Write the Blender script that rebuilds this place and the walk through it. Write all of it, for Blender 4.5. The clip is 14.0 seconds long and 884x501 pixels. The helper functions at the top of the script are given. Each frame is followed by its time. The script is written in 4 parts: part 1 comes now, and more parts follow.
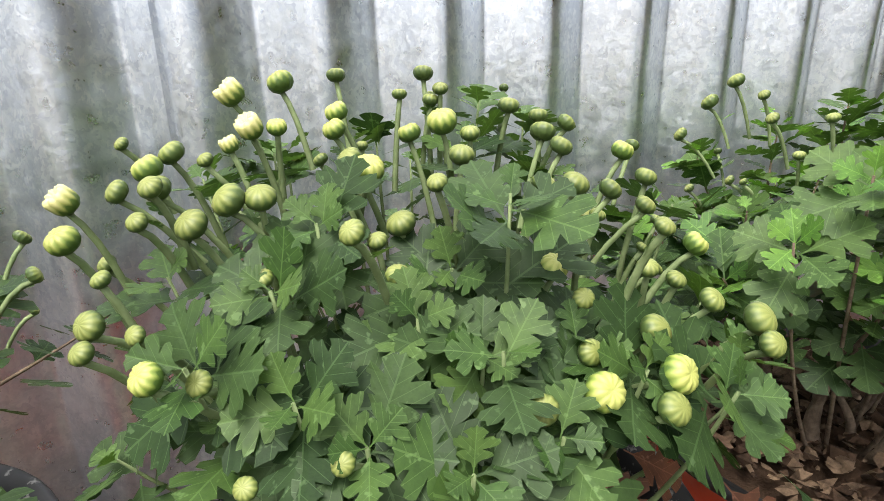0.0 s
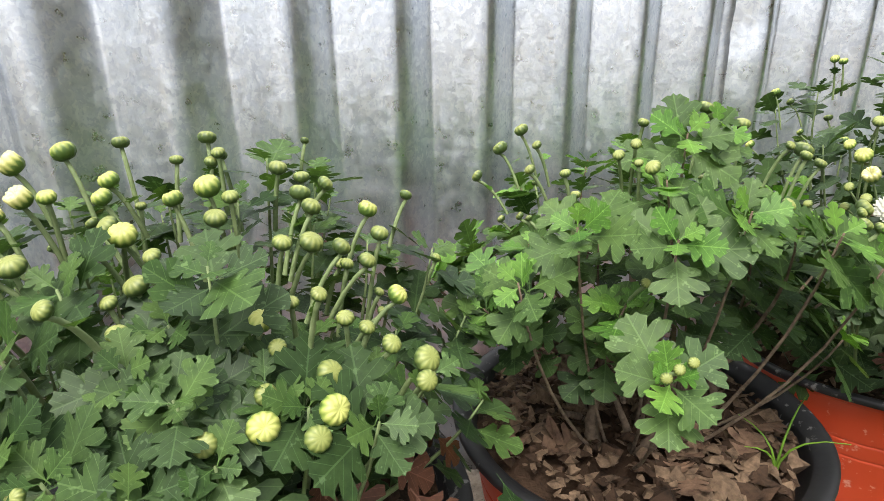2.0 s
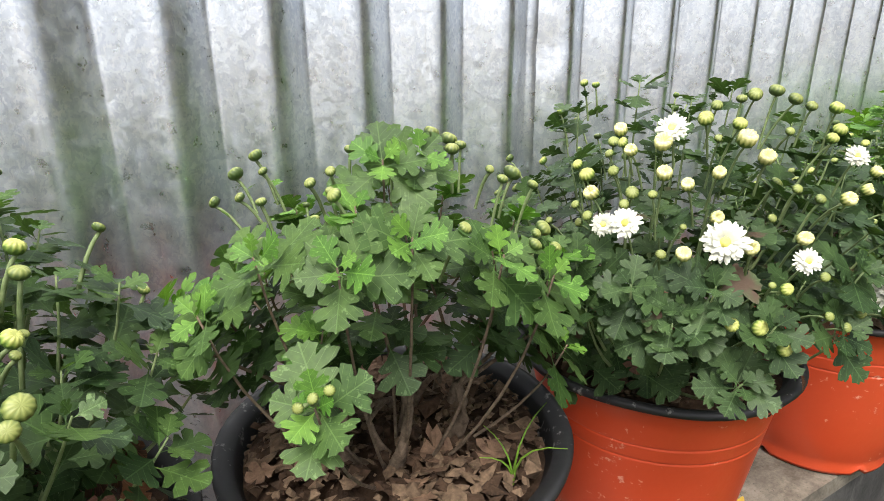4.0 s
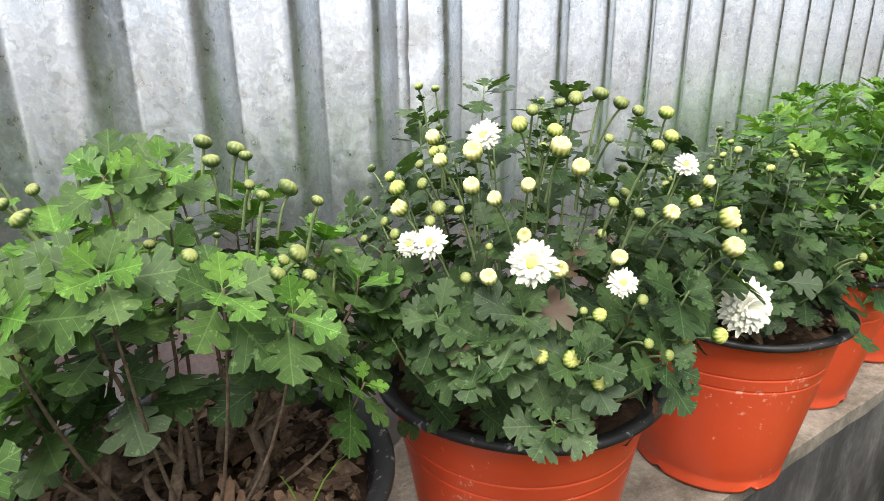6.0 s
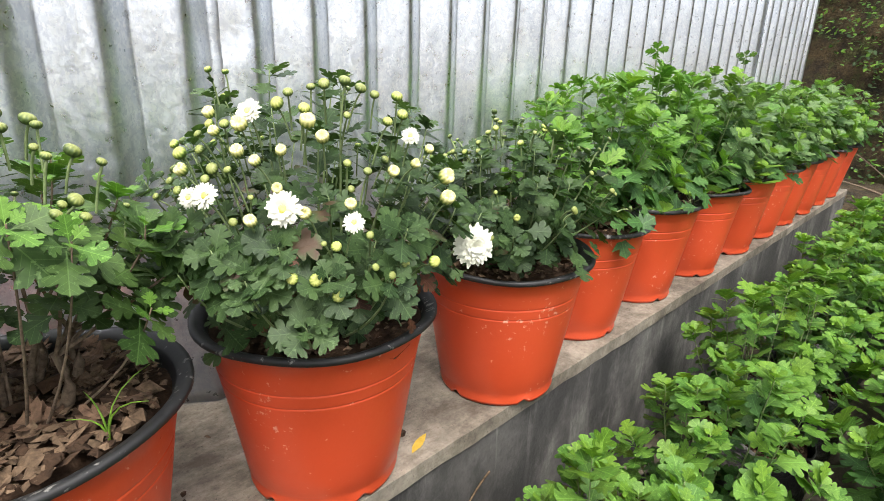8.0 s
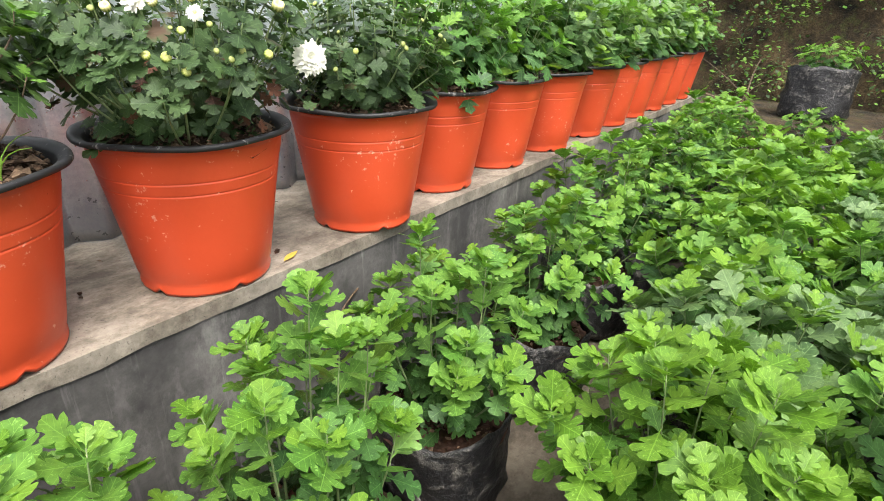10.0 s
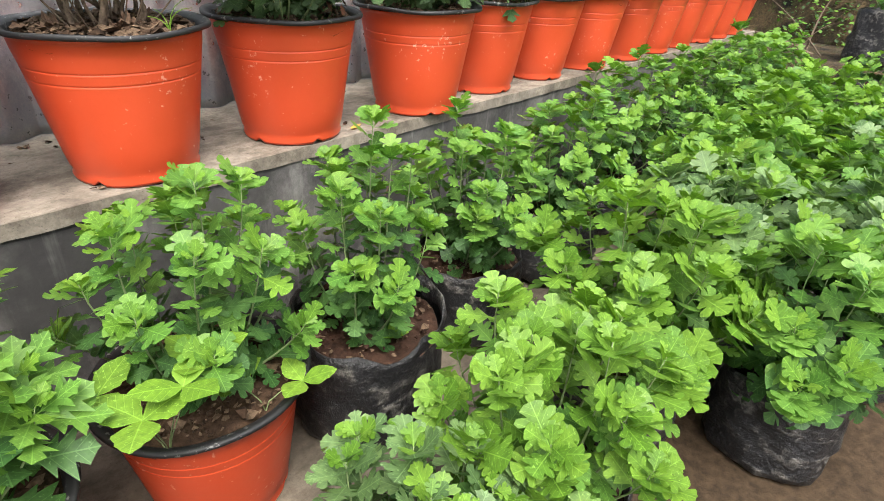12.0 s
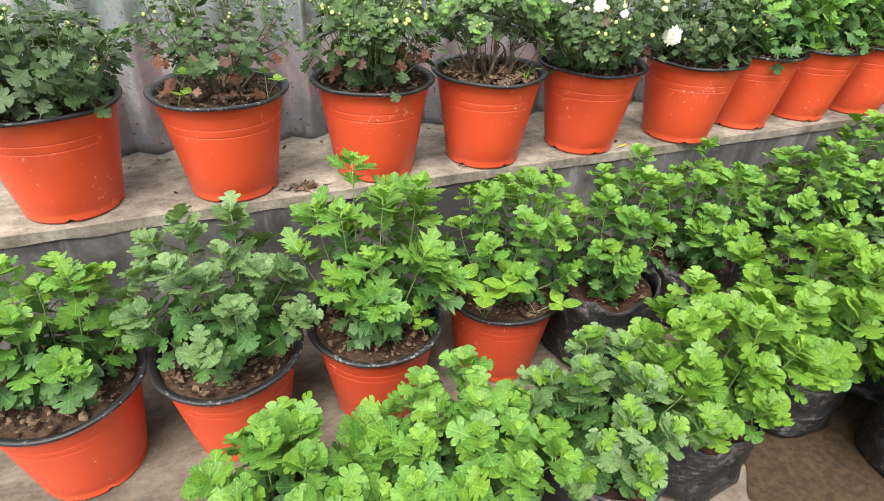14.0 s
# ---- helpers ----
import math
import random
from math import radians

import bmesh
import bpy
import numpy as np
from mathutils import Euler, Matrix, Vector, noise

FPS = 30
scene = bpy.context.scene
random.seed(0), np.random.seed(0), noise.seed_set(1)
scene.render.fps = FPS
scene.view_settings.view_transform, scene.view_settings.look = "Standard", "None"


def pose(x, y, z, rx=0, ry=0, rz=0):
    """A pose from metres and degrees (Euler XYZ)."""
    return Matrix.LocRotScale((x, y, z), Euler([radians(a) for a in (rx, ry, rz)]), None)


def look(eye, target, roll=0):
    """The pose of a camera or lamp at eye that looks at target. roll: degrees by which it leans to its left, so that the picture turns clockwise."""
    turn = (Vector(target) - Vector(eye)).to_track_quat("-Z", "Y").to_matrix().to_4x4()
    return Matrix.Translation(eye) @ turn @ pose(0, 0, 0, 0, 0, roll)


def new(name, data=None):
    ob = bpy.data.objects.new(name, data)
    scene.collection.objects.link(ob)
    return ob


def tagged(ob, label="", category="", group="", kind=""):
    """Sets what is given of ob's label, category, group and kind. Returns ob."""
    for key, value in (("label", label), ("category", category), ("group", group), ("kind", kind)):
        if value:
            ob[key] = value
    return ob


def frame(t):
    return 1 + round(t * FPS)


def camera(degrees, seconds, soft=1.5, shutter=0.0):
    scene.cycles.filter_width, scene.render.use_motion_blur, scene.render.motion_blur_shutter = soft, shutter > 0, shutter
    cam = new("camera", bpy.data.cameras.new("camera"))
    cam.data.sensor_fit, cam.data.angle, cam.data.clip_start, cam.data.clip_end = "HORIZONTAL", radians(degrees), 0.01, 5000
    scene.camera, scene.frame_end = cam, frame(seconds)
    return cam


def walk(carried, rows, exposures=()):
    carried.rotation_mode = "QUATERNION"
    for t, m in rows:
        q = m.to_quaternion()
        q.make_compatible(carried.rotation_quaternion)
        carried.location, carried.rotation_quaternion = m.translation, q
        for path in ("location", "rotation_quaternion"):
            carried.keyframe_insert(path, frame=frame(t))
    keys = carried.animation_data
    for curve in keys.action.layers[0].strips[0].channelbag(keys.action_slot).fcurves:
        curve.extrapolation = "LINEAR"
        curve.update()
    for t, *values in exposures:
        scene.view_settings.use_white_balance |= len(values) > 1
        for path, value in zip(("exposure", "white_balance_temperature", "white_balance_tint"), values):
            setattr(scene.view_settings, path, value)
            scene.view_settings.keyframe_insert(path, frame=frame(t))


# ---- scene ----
from mathutils.geometry import tessellate_polygon

cam = camera(76.84, 14.0, 0.8)
ROWS = [
    (0, 0.0003, -0.0049, 0.9464, -17.77, -17.58, 1.36),
    (0.5, 0.0165, -0.0262, 0.9588, -18.75, -17.65, 1.20),
    (1, 0.0356, -0.0402, 0.9662, -19.60, -17.60, 1.17),
    (1.5, 0.0678, -0.0592, 0.9827, -20.76, -18.30, 0.96),
    (2, 0.0912, -0.0774, 0.9866, -22.04, -18.33, 0.88),
    (2.5, 0.1328, -0.0948, 0.9874, -23.58, -18.38, 0.90),
    (3, 0.1623, -0.1057, 0.9896, -25.57, -18.32, 0.80),
    (3.5, 0.1942, -0.1240, 0.9910, -27.92, -18.13, 0.33),
    (4, 0.2294, -0.1420, 0.9965, -29.51, -17.49, 0.64),
    (4.2, 0.2372, -0.1485, 0.9996, -30.14, -17.58, 0.65),
    (6.3, 0.3793, -0.1620, 0.9880, -34.29, -16.70, 0.32),
    (6.5, 0.3810, -0.1493, 0.9868, -35.59, -17.14, -0.29),
    (7, 0.3940, -0.1709, 0.9894, -37.76, -16.88, -0.67),
    (7.5, 0.4016, -0.2385, 1.0033, -41.24, -16.99, -1.51),
    (8, 0.3705, -0.3326, 0.9991, -45.19, -18.52, -1.40),
    (8.5, 0.3417, -0.4098, 0.9586, -49.05, -20.19, -1.40),
    (9, 0.3246, -0.4688, 0.9188, -51.99, -21.38, -1.16),
    (9.2, 0.3209, -0.4920, 0.8989, -52.66, -21.66, -1.32),
    (11.3, 0.1193, -0.7078, 0.8604, -53.71, -28.27, -3.22),
    (11.5, 0.1003, -0.7327, 0.8505, -51.73, -28.54, -2.78),
    (12, 0.0477, -0.7978, 0.8488, -47.66, -29.90, -3.11),
    (12.5, -0.0316, -0.8781, 0.9059, -41.11, -30.75, -2.57),
    (13, -0.1381, -0.9960, 1.0090, -33.87, -31.70, -1.88),
    (13.5, -0.2364, -1.0602, 1.0650, -27.69, -31.77, -2.11),
    (14, -0.3104, -1.1158, 1.1068, -22.03, -33.36, -2.46),
]
walk(cam, [(t, pose(x, y, z, 90 + pitch, roll, yaw)) for t, x, y, z, yaw, pitch, roll in ROWS],
     exposures=[(0.0, 0.97), (7.0, 1.03), (9.0, 1.40), (11.3, 1.58), (14.0, 1.5)])

# ---- world, sun, exposure ----
world = bpy.data.worlds.new("world")
scene.world = world
world.use_nodes = True
wn = world.node_tree
sky = wn.nodes.new("ShaderNodeTexSky")
sky.sky_type = "NISHITA"
sky.sun_disc = False
sky.sun_elevation, sky.sun_rotation = radians(62), radians(215)
sky.air_density, sky.dust_density, sky.ozone_density = 1.0, 5.0, 1.0
soft_sky = wn.nodes.new("ShaderNodeHueSaturation")
soft_sky.inputs["Saturation"].default_value = 0.5
wn.links.new(sky.outputs[0], soft_sky.inputs["Color"])
wn.links.new(soft_sky.outputs[0], wn.nodes["Background"].inputs[0])
wn.nodes["Background"].inputs[1].default_value = 0.134
sun = new("sun", bpy.data.lights.new("sun", "SUN"))
sun.data.energy, sun.data.angle, sun.data.color = 1.9, radians(28), (1.0, 0.97, 0.92)
SUN_AZ, SUN_EL = radians(215), radians(62)
sun.matrix_world = look((math.sin(SUN_AZ) * 5, math.cos(SUN_AZ) * 5, 5 * math.tan(SUN_EL)), (0, 0, 0))


# ---- materials ----
def mat(name):
    m = bpy.data.materials.new(name)
    m.use_nodes = True
    return m, m.node_tree, m.node_tree.nodes["Principled BSDF"]


def node(nt, kind, **vals):
    n = nt.nodes.new("ShaderNode" + kind)
    for k, v in vals.items():
        n.inputs[k.replace("_", " ")].default_value = v
    return n


def coords(nt, out="Object", scale=(1, 1, 1)):
    tc = nt.nodes.new("ShaderNodeTexCoord")
    mp = nt.nodes.new("ShaderNodeMapping")
    mp.inputs["Scale"].default_value = scale
    nt.links.new(tc.outputs[out], mp.inputs[0])
    return mp.outputs[0]


def world_coords(nt, scale=(1, 1, 1)):
    g = nt.nodes.new("ShaderNodeNewGeometry")
    mp = nt.nodes.new("ShaderNodeMapping")
    mp.inputs["Scale"].default_value = scale
    nt.links.new(g.outputs["Position"], mp.inputs[0])
    return mp.outputs[0]


def noise_tex(nt, vec, scale, detail=4, rough=0.6):
    n = node(nt, "TexNoise", Scale=scale, Detail=detail, Roughness=rough)
    nt.links.new(vec, n.inputs["Vector"])
    return n.outputs["Fac"]


def ramp(nt, fac, stops):
    r = nt.nodes.new("ShaderNodeValToRGB")
    while len(r.color_ramp.elements) < len(stops):
        r.color_ramp.elements.new(0.5)
    for e, (p, c) in zip(r.color_ramp.elements, stops):
        e.position = p
        e.color = (*c, 1) if len(c) == 3 else c
    nt.links.new(fac, r.inputs[0])
    return r.outputs[0]


def mix(nt, fac, a, b, blend="MIX"):
    m = nt.nodes.new("ShaderNodeMix")
    m.data_type, m.blend_type = "RGBA", blend
    for v, i in ((fac, 0), (a, 6), (b, 7)):
        if isinstance(v, (int, float)):
            m.inputs[i].default_value = v
        elif isinstance(v, tuple):
            m.inputs[i].default_value = (*v, 1)
        else:
            nt.links.new(v, m.inputs[i])
    return m.outputs[2]


def maths(nt, op, a, b=0.0):
    m = nt.nodes.new("ShaderNodeMath")
    m.operation = op
    for v, i in ((a, 0), (b, 1)):
        if isinstance(v, (int, float)):
            m.inputs[i].default_value = v
        else:
            nt.links.new(v, m.inputs[i])
    return m.outputs[0]


def bump(nt, b, height, strength=0.3, dist=0.01):
    n = node(nt, "Bump", Strength=strength, Distance=dist)
    nt.links.new(height, n.inputs["Height"])
    nt.links.new(n.outputs[0], b.inputs["Normal"])


def varied(nt):
    """A random value for an object and for each island of a joined mesh."""
    o = nt.nodes.new("ShaderNodeObjectInfo")
    g = nt.nodes.new("ShaderNodeNewGeometry")
    s = maths(nt, "ADD", o.outputs["Random"], g.outputs["Random Per Island"])
    return maths(nt, "FRACT", s)


def galvanised():
    m, nt, b = mat("galvanised_steel")
    v = world_coords(nt)
    vo = node(nt, "TexVoronoi", Scale=150.0)
    wob = node(nt, "TexNoise", Scale=60.0, Detail=3.0)
    nt.links.new(v, wob.inputs["Vector"])
    nt.links.new(mix(nt, 0.06, v, wob.outputs["Color"]), vo.inputs["Vector"])
    spang = ramp(nt, vo.outputs["Color"], [(0.1, (0.75, 0.785, 0.85)), (0.9, (0.95, 0.98, 1.0))])
    big = noise_tex(nt, world_coords(nt, (1, 1, 0.4)), 22, 7, 0.7)
    tone = ramp(nt, big, [(0.35, (0.84, 0.86, 0.88)), (0.58, (1, 1, 1))])
    col = mix(nt, 1.0, spang, tone, "MULTIPLY")
    streak = noise_tex(nt, world_coords(nt, (60, 60, 2)), 3, 3)
    dust = ramp(nt, streak, [(0.62, (0, 0, 0)), (0.85, (0.5, 0.5, 0.5))])
    col = mix(nt, dust, col, (0.60, 0.60, 0.60))
    speck = ramp(nt, noise_tex(nt, world_coords(nt, (1, 1, 0.6)), 170, 3, 0.7), [(0.56, (0, 0, 0)), (0.63, (0.9, 0.9, 0.9))])
    col = mix(nt, speck, col, (0.93, 0.95, 0.97))
    # Splash dust towards the ledge, painted dark and blue against the pots' orange reflection.
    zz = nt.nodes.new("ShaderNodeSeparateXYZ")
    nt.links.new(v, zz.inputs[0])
    splash_dark = maths(nt, "ADD", maths(nt, "MULTIPLY", maths(nt, "SUBTRACT", 0.86, zz.outputs[2]), 2.2), maths(nt, "MULTIPLY", maths(nt, "SUBTRACT", noise_tex(nt, v, 12, 6, 0.7), 0.5), 1.4))
    splash_dark = ramp(nt, splash_dark, [(0.0, (0, 0, 0)), (0.8, (0.75, 0.75, 0.75))])
    col = mix(nt, splash_dark, col, (0.13, 0.15, 0.18))
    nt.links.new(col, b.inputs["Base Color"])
    nt.links.new(maths(nt, "SUBTRACT", 1.0, maths(nt, "MULTIPLY", splash_dark, 0.45)), b.inputs["Metallic"])
    rough = ramp(nt, noise_tex(nt, v, 60, 5), [(0.3, (0.25,) * 3), (0.7, (0.42,) * 3)])
    nt.links.new(rough, b.inputs["Roughness"])
    # each zinc crystal lies at its own slight tilt
    geo = nt.nodes.new("ShaderNodeNewGeometry")
    tilt = nt.nodes.new("ShaderNodeVectorMath")
    tilt.operation = "MULTIPLY_ADD"
    nt.links.new(mix(nt, 0.45, vo.outputs["Color"], wob.outputs["Color"]), tilt.inputs[0])
    tilt.inputs[1].default_value = (0.08, 0.08, 0.08)
    off = nt.nodes.new("ShaderNodeVectorMath")
    off.operation = "SUBTRACT"
    nt.links.new(geo.outputs["Normal"], off.inputs[0])
    off.inputs[1].default_value = (0.04, 0.04, 0.04)
    nt.links.new(off.outputs[0], tilt.inputs[2])
    unit = nt.nodes.new("ShaderNodeVectorMath")
    unit.operation = "NORMALIZE"
    nt.links.new(tilt.outputs[0], unit.inputs[0])
    fine = node(nt, "Bump", Strength=0.15, Distance=0.002)
    nt.links.new(noise_tex(nt, v, 90, 5), fine.inputs["Height"])
    nt.links.new(unit.outputs[0], fine.inputs["Normal"])
    nt.links.new(fine.outputs[0], b.inputs["Normal"])
    return m


def concrete(name, dark, light, scale=1.0, streaks=False):
    m, nt, b = mat(name)
    v = world_coords(nt)
    a = noise_tex(nt, v, 5 * scale, 8, 0.7)
    f = noise_tex(nt, v, 90 * scale, 4, 0.7)
    col = ramp(nt, a, [(0.3, dark), (0.7, light)])
    col = mix(nt, 0.5, col, ramp(nt, f, [(0.3, (0.45, 0.44, 0.42)), (0.7, (1, 1, 1))]), "MULTIPLY")
    if not streaks:
        st = noise_tex(nt, world_coords(nt, (1, 1.7, 1)), 7.0, 9, 0.78)
        col = mix(nt, 0.75, col, ramp(nt, st, [(0.40, (0.34, 0.31, 0.27)), (0.56, (1, 1, 1))]), "MULTIPLY")
        grit = noise_tex(nt, world_coords(nt), 260, 3, 0.6)
        col = mix(nt, ramp(nt, grit, [(0.62, (0, 0, 0)), (0.70, (0.6, 0.6, 0.6))]), col, tuple(c * 0.35 for c in dark))
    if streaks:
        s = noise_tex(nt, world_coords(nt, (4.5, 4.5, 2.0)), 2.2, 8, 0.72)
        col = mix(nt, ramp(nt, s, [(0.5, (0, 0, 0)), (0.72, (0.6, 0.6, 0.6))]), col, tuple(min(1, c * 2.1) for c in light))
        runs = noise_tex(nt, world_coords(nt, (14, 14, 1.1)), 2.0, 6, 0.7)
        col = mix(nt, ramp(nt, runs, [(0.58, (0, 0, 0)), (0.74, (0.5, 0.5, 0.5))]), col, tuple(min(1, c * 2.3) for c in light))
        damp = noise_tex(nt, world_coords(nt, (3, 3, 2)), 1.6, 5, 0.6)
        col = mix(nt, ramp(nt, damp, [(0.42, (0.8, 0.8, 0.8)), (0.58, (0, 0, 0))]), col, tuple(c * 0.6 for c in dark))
    nt.links.new(col, b.inputs["Base Color"])
    b.inputs["Roughness"].default_value = 0.9
    bump(nt, b, mix(nt, 0.5, a, f), 0.5, 0.006)
    return m


def plastic(name, col, scuff, rough=0.38, worn=0.70):
    m, nt, b = mat(name)
    v = coords(nt)
    o = nt.nodes.new("ShaderNodeObjectInfo")
    va = nt.nodes.new("ShaderNodeVectorMath")
    va.operation = "ADD"
    nt.links.new(v, va.inputs[0])
    nt.links.new(o.outputs["Random"], va.inputs[1])
    n1 = noise_tex(nt, va.outputs[0], 9, 5)
    n2 = noise_tex(nt, va.outputs[0], 95, 4, 0.6)
    base = mix(nt, n1, tuple(c * 0.82 for c in col), tuple(min(1, c * 1.1) for c in col))
    spots = ramp(nt, maths(nt, "MULTIPLY", n2, maths(nt, "ADD", n1, 0.52)), [(worn, (0, 0, 0)), (worn + 0.08, (0.6, 0.6, 0.6))])
    c = mix(nt, spots, base, scuff)
    nt.links.new(c, b.inputs["Base Color"])
    nt.links.new(ramp(nt, n1, [(0.3, (rough - 0.08,) * 3), (0.7, (rough + 0.14,) * 3)]), b.inputs["Roughness"])
    bump(nt, b, n1, 0.15, 0.01)
    return m


def leaf_mat(name, dark, light, tint=(0.30, 0.16, 0.05), blotch=0.0):
    """Leaf green with a paler midrib and side veins from the leaf's own UV map."""
    m, nt, b = mat(name)
    uv = nt.nodes.new("ShaderNodeUVMap")
    sep = nt.nodes.new("ShaderNodeSeparateXYZ")
    nt.links.new(uv.outputs[0], sep.inputs[0])
    rnd = varied(nt)
    col = mix(nt, rnd, dark, light)
    n = noise_tex(nt, world_coords(nt), 95, 5, 0.7)
    col = mix(nt, 0.85, col, ramp(nt, n, [(0.3, (0.55, 0.58, 0.55)), (0.7, (1.25, 1.2, 1.05))]), "MULTIPLY")
    fleck = ramp(nt, noise_tex(nt, world_coords(nt), 230, 2), [(0.63, (0, 0, 0)), (0.70, (0.5, 0.5, 0.5))])
    col = mix(nt, fleck, col, tuple(min(1, c * 1.7 + 0.04) for c in light))
    ax = maths(nt, "ABSOLUTE", maths(nt, "SUBTRACT", sep.outputs[0], 0.5))
    rib = maths(nt, "LESS_THAN", ax, 0.012)
    diag = maths(nt, "SUBTRACT", sep.outputs[1], maths(nt, "MULTIPLY", ax, 0.9))
    side = maths(nt, "LESS_THAN", maths(nt, "PINGPONG", diag, 0.085), 0.005)
    veins = maths(nt, "MAXIMUM", rib, side)
    col = mix(nt, maths(nt, "MULTIPLY", veins, 0.32), col, tuple(min(1, c * 1.9 + 0.02) for c in light))
    if blotch:
        w = noise_tex(nt, world_coords(nt), 28, 3)
        pick = maths(nt, "GREATER_THAN", rnd, 1 - blotch)
        col = mix(nt, maths(nt, "MULTIPLY", pick, ramp(nt, w, [(0.45, (0, 0, 0)), (0.6, (1, 1, 1))])), col, tint)
    nt.links.new(col, b.inputs["Base Color"])
    b.inputs["Roughness"].default_value = 0.5
    b.inputs["Specular IOR Level"].default_value = 0.28
    quilt = maths(nt, "ADD", maths(nt, "MULTIPLY", maths(nt, "PINGPONG", diag, 0.085), 2.2), maths(nt, "MINIMUM", maths(nt, "MULTIPLY", ax, 8.0), 0.6))
    bump(nt, b, maths(nt, "ADD", quilt, maths(nt, "MULTIPLY", n, 1.5)), 0.22, 0.0014)
    tr = nt.nodes.new("ShaderNodeBsdfTranslucent")
    nt.links.new(mix(nt, 1.0, col, (1.25, 1.4, 0.6), "MULTIPLY"), tr.inputs[0])
    ms = nt.nodes.new("ShaderNodeMixShader")
    ms.inputs[0].default_value = 0.28
    nt.links.new(b.outputs[0], ms.inputs[1])
    nt.links.new(tr.outputs[0], ms.inputs[2])
    nt.links.new(ms.outputs[0], nt.nodes["Material Output"].inputs[0])
    return m


def simple(name, dark, light, scale=60, rough=0.7, strength=0.3, sheen=0.0):
    m, nt, b = mat(name)
    v = world_coords(nt)
    n = noise_tex(nt, v, scale, 5, 0.65)
    r = varied(nt)
    col = mix(nt, ramp(nt, n, [(0.3, (0, 0, 0)), (0.7, (1, 1, 1))]), dark, light)
    col = mix(nt, 0.5, col, mix(nt, r, (0.6, 0.6, 0.6), (1.2, 1.2, 1.2)), "MULTIPLY")
    nt.links.new(col, b.inputs["Base Color"])
    b.inputs["Roughness"].default_value = rough
    b.inputs["Specular IOR Level"].default_value = 0.2
    bump(nt, b, n, strength, 0.004)
    return m


def bag_mat():
    m, nt, b = mat("black_polythene")
    v = world_coords(nt, (1, 1, 3))
    n = noise_tex(nt, v, 9, 6, 0.7)
    f = noise_tex(nt, world_coords(nt), 45, 5, 0.7)
    dust = ramp(nt, maths(nt, "MULTIPLY", n, f), [(0.26, (0, 0, 0)), (0.42, (0.8, 0.8, 0.8))])
    nt.links.new(mix(nt, dust, (0.014, 0.014, 0.015), (0.24, 0.225, 0.20)), b.inputs["Base Color"])
    b.inputs["Roughness"].default_value = 0.38
    bump(nt, b, mix(nt, 0.6, n, f), 0.8, 0.02)
    return m


def bud_mat(name, calyx, mid, top, edge, petals):
    """A bud: calyx below, ribs of petal colour closing over the top."""
    m, nt, b = mat(name)
    sep = nt.nodes.new("ShaderNodeSeparateXYZ")
    nt.links.new(coords(nt, "Generated"), sep.inputs[0])
    ang = maths(nt, "ARCTAN2", maths(nt, "SUBTRACT", sep.outputs[1], 0.5), maths(nt, "SUBTRACT", sep.outputs[0], 0.5))
    rib = maths(nt, "SINE", maths(nt, "MULTIPLY", ang, petals))
    f = maths(nt, "ADD", maths(nt, "MULTIPLY", maths(nt, "SUBTRACT", sep.outputs[2], edge), 1.6), maths(nt, "MULTIPLY", rib, 0.15))
    f = maths(nt, "ADD", f, maths(nt, "MULTIPLY", maths(nt, "SUBTRACT", noise_tex(nt, world_coords(nt), 300, 3), 0.5), 0.5))
    col = ramp(nt, f, [(0.05, calyx), (0.35, mid), (0.75, top)])
    col = mix(nt, 0.4, col, mix(nt, varied(nt), (0.65, 0.65, 0.65), (1.15, 1.15, 1.15)), "MULTIPLY")
    nt.links.new(col, b.inputs["Base Color"])
    b.inputs["Roughness"].default_value = 0.5
    bump(nt, b, rib, 0.12, 0.0012)
    return m


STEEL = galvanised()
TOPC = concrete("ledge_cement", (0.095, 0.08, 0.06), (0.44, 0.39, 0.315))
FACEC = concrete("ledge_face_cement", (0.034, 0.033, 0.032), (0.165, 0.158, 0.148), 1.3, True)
GROUND = concrete("yard_cement", (0.065, 0.051, 0.036), (0.22, 0.185, 0.14), 0.8)
POT = plastic("orange_red_plastic", (0.60, 0.074, 0.025), (0.80, 0.46, 0.34), 0.36, 0.69)
RIM = plastic("black_rim_plastic", (0.014, 0.014, 0.015), (0.33, 0.32, 0.30), 0.55, 0.62)
BAG = bag_mat()
SOIL = simple("dark_soil", (0.018, 0.011, 0.007), (0.085, 0.05, 0.03), 80, 0.95, 0.9)
RED_SOIL = simple("red_soil", (0.018, 0.009, 0.006), (0.062, 0.032, 0.020), 80, 0.95, 0.9)
LITTER = simple("dry_litter", (0.050, 0.032, 0.020), (0.20, 0.135, 0.085), 120, 0.9, 0.5)
DEAD_LEAF = simple("dead_leaf", (0.060, 0.034, 0.022), (0.20, 0.125, 0.080), 90, 0.85, 0.5)
WOOD = simple("woody_stem", (0.07, 0.05, 0.035), (0.22, 0.165, 0.115), 150, 0.9, 0.6)
STEM = simple("green_stem", (0.13, 0.18, 0.07), (0.24, 0.30, 0.14), 120, 0.6, 0.2)


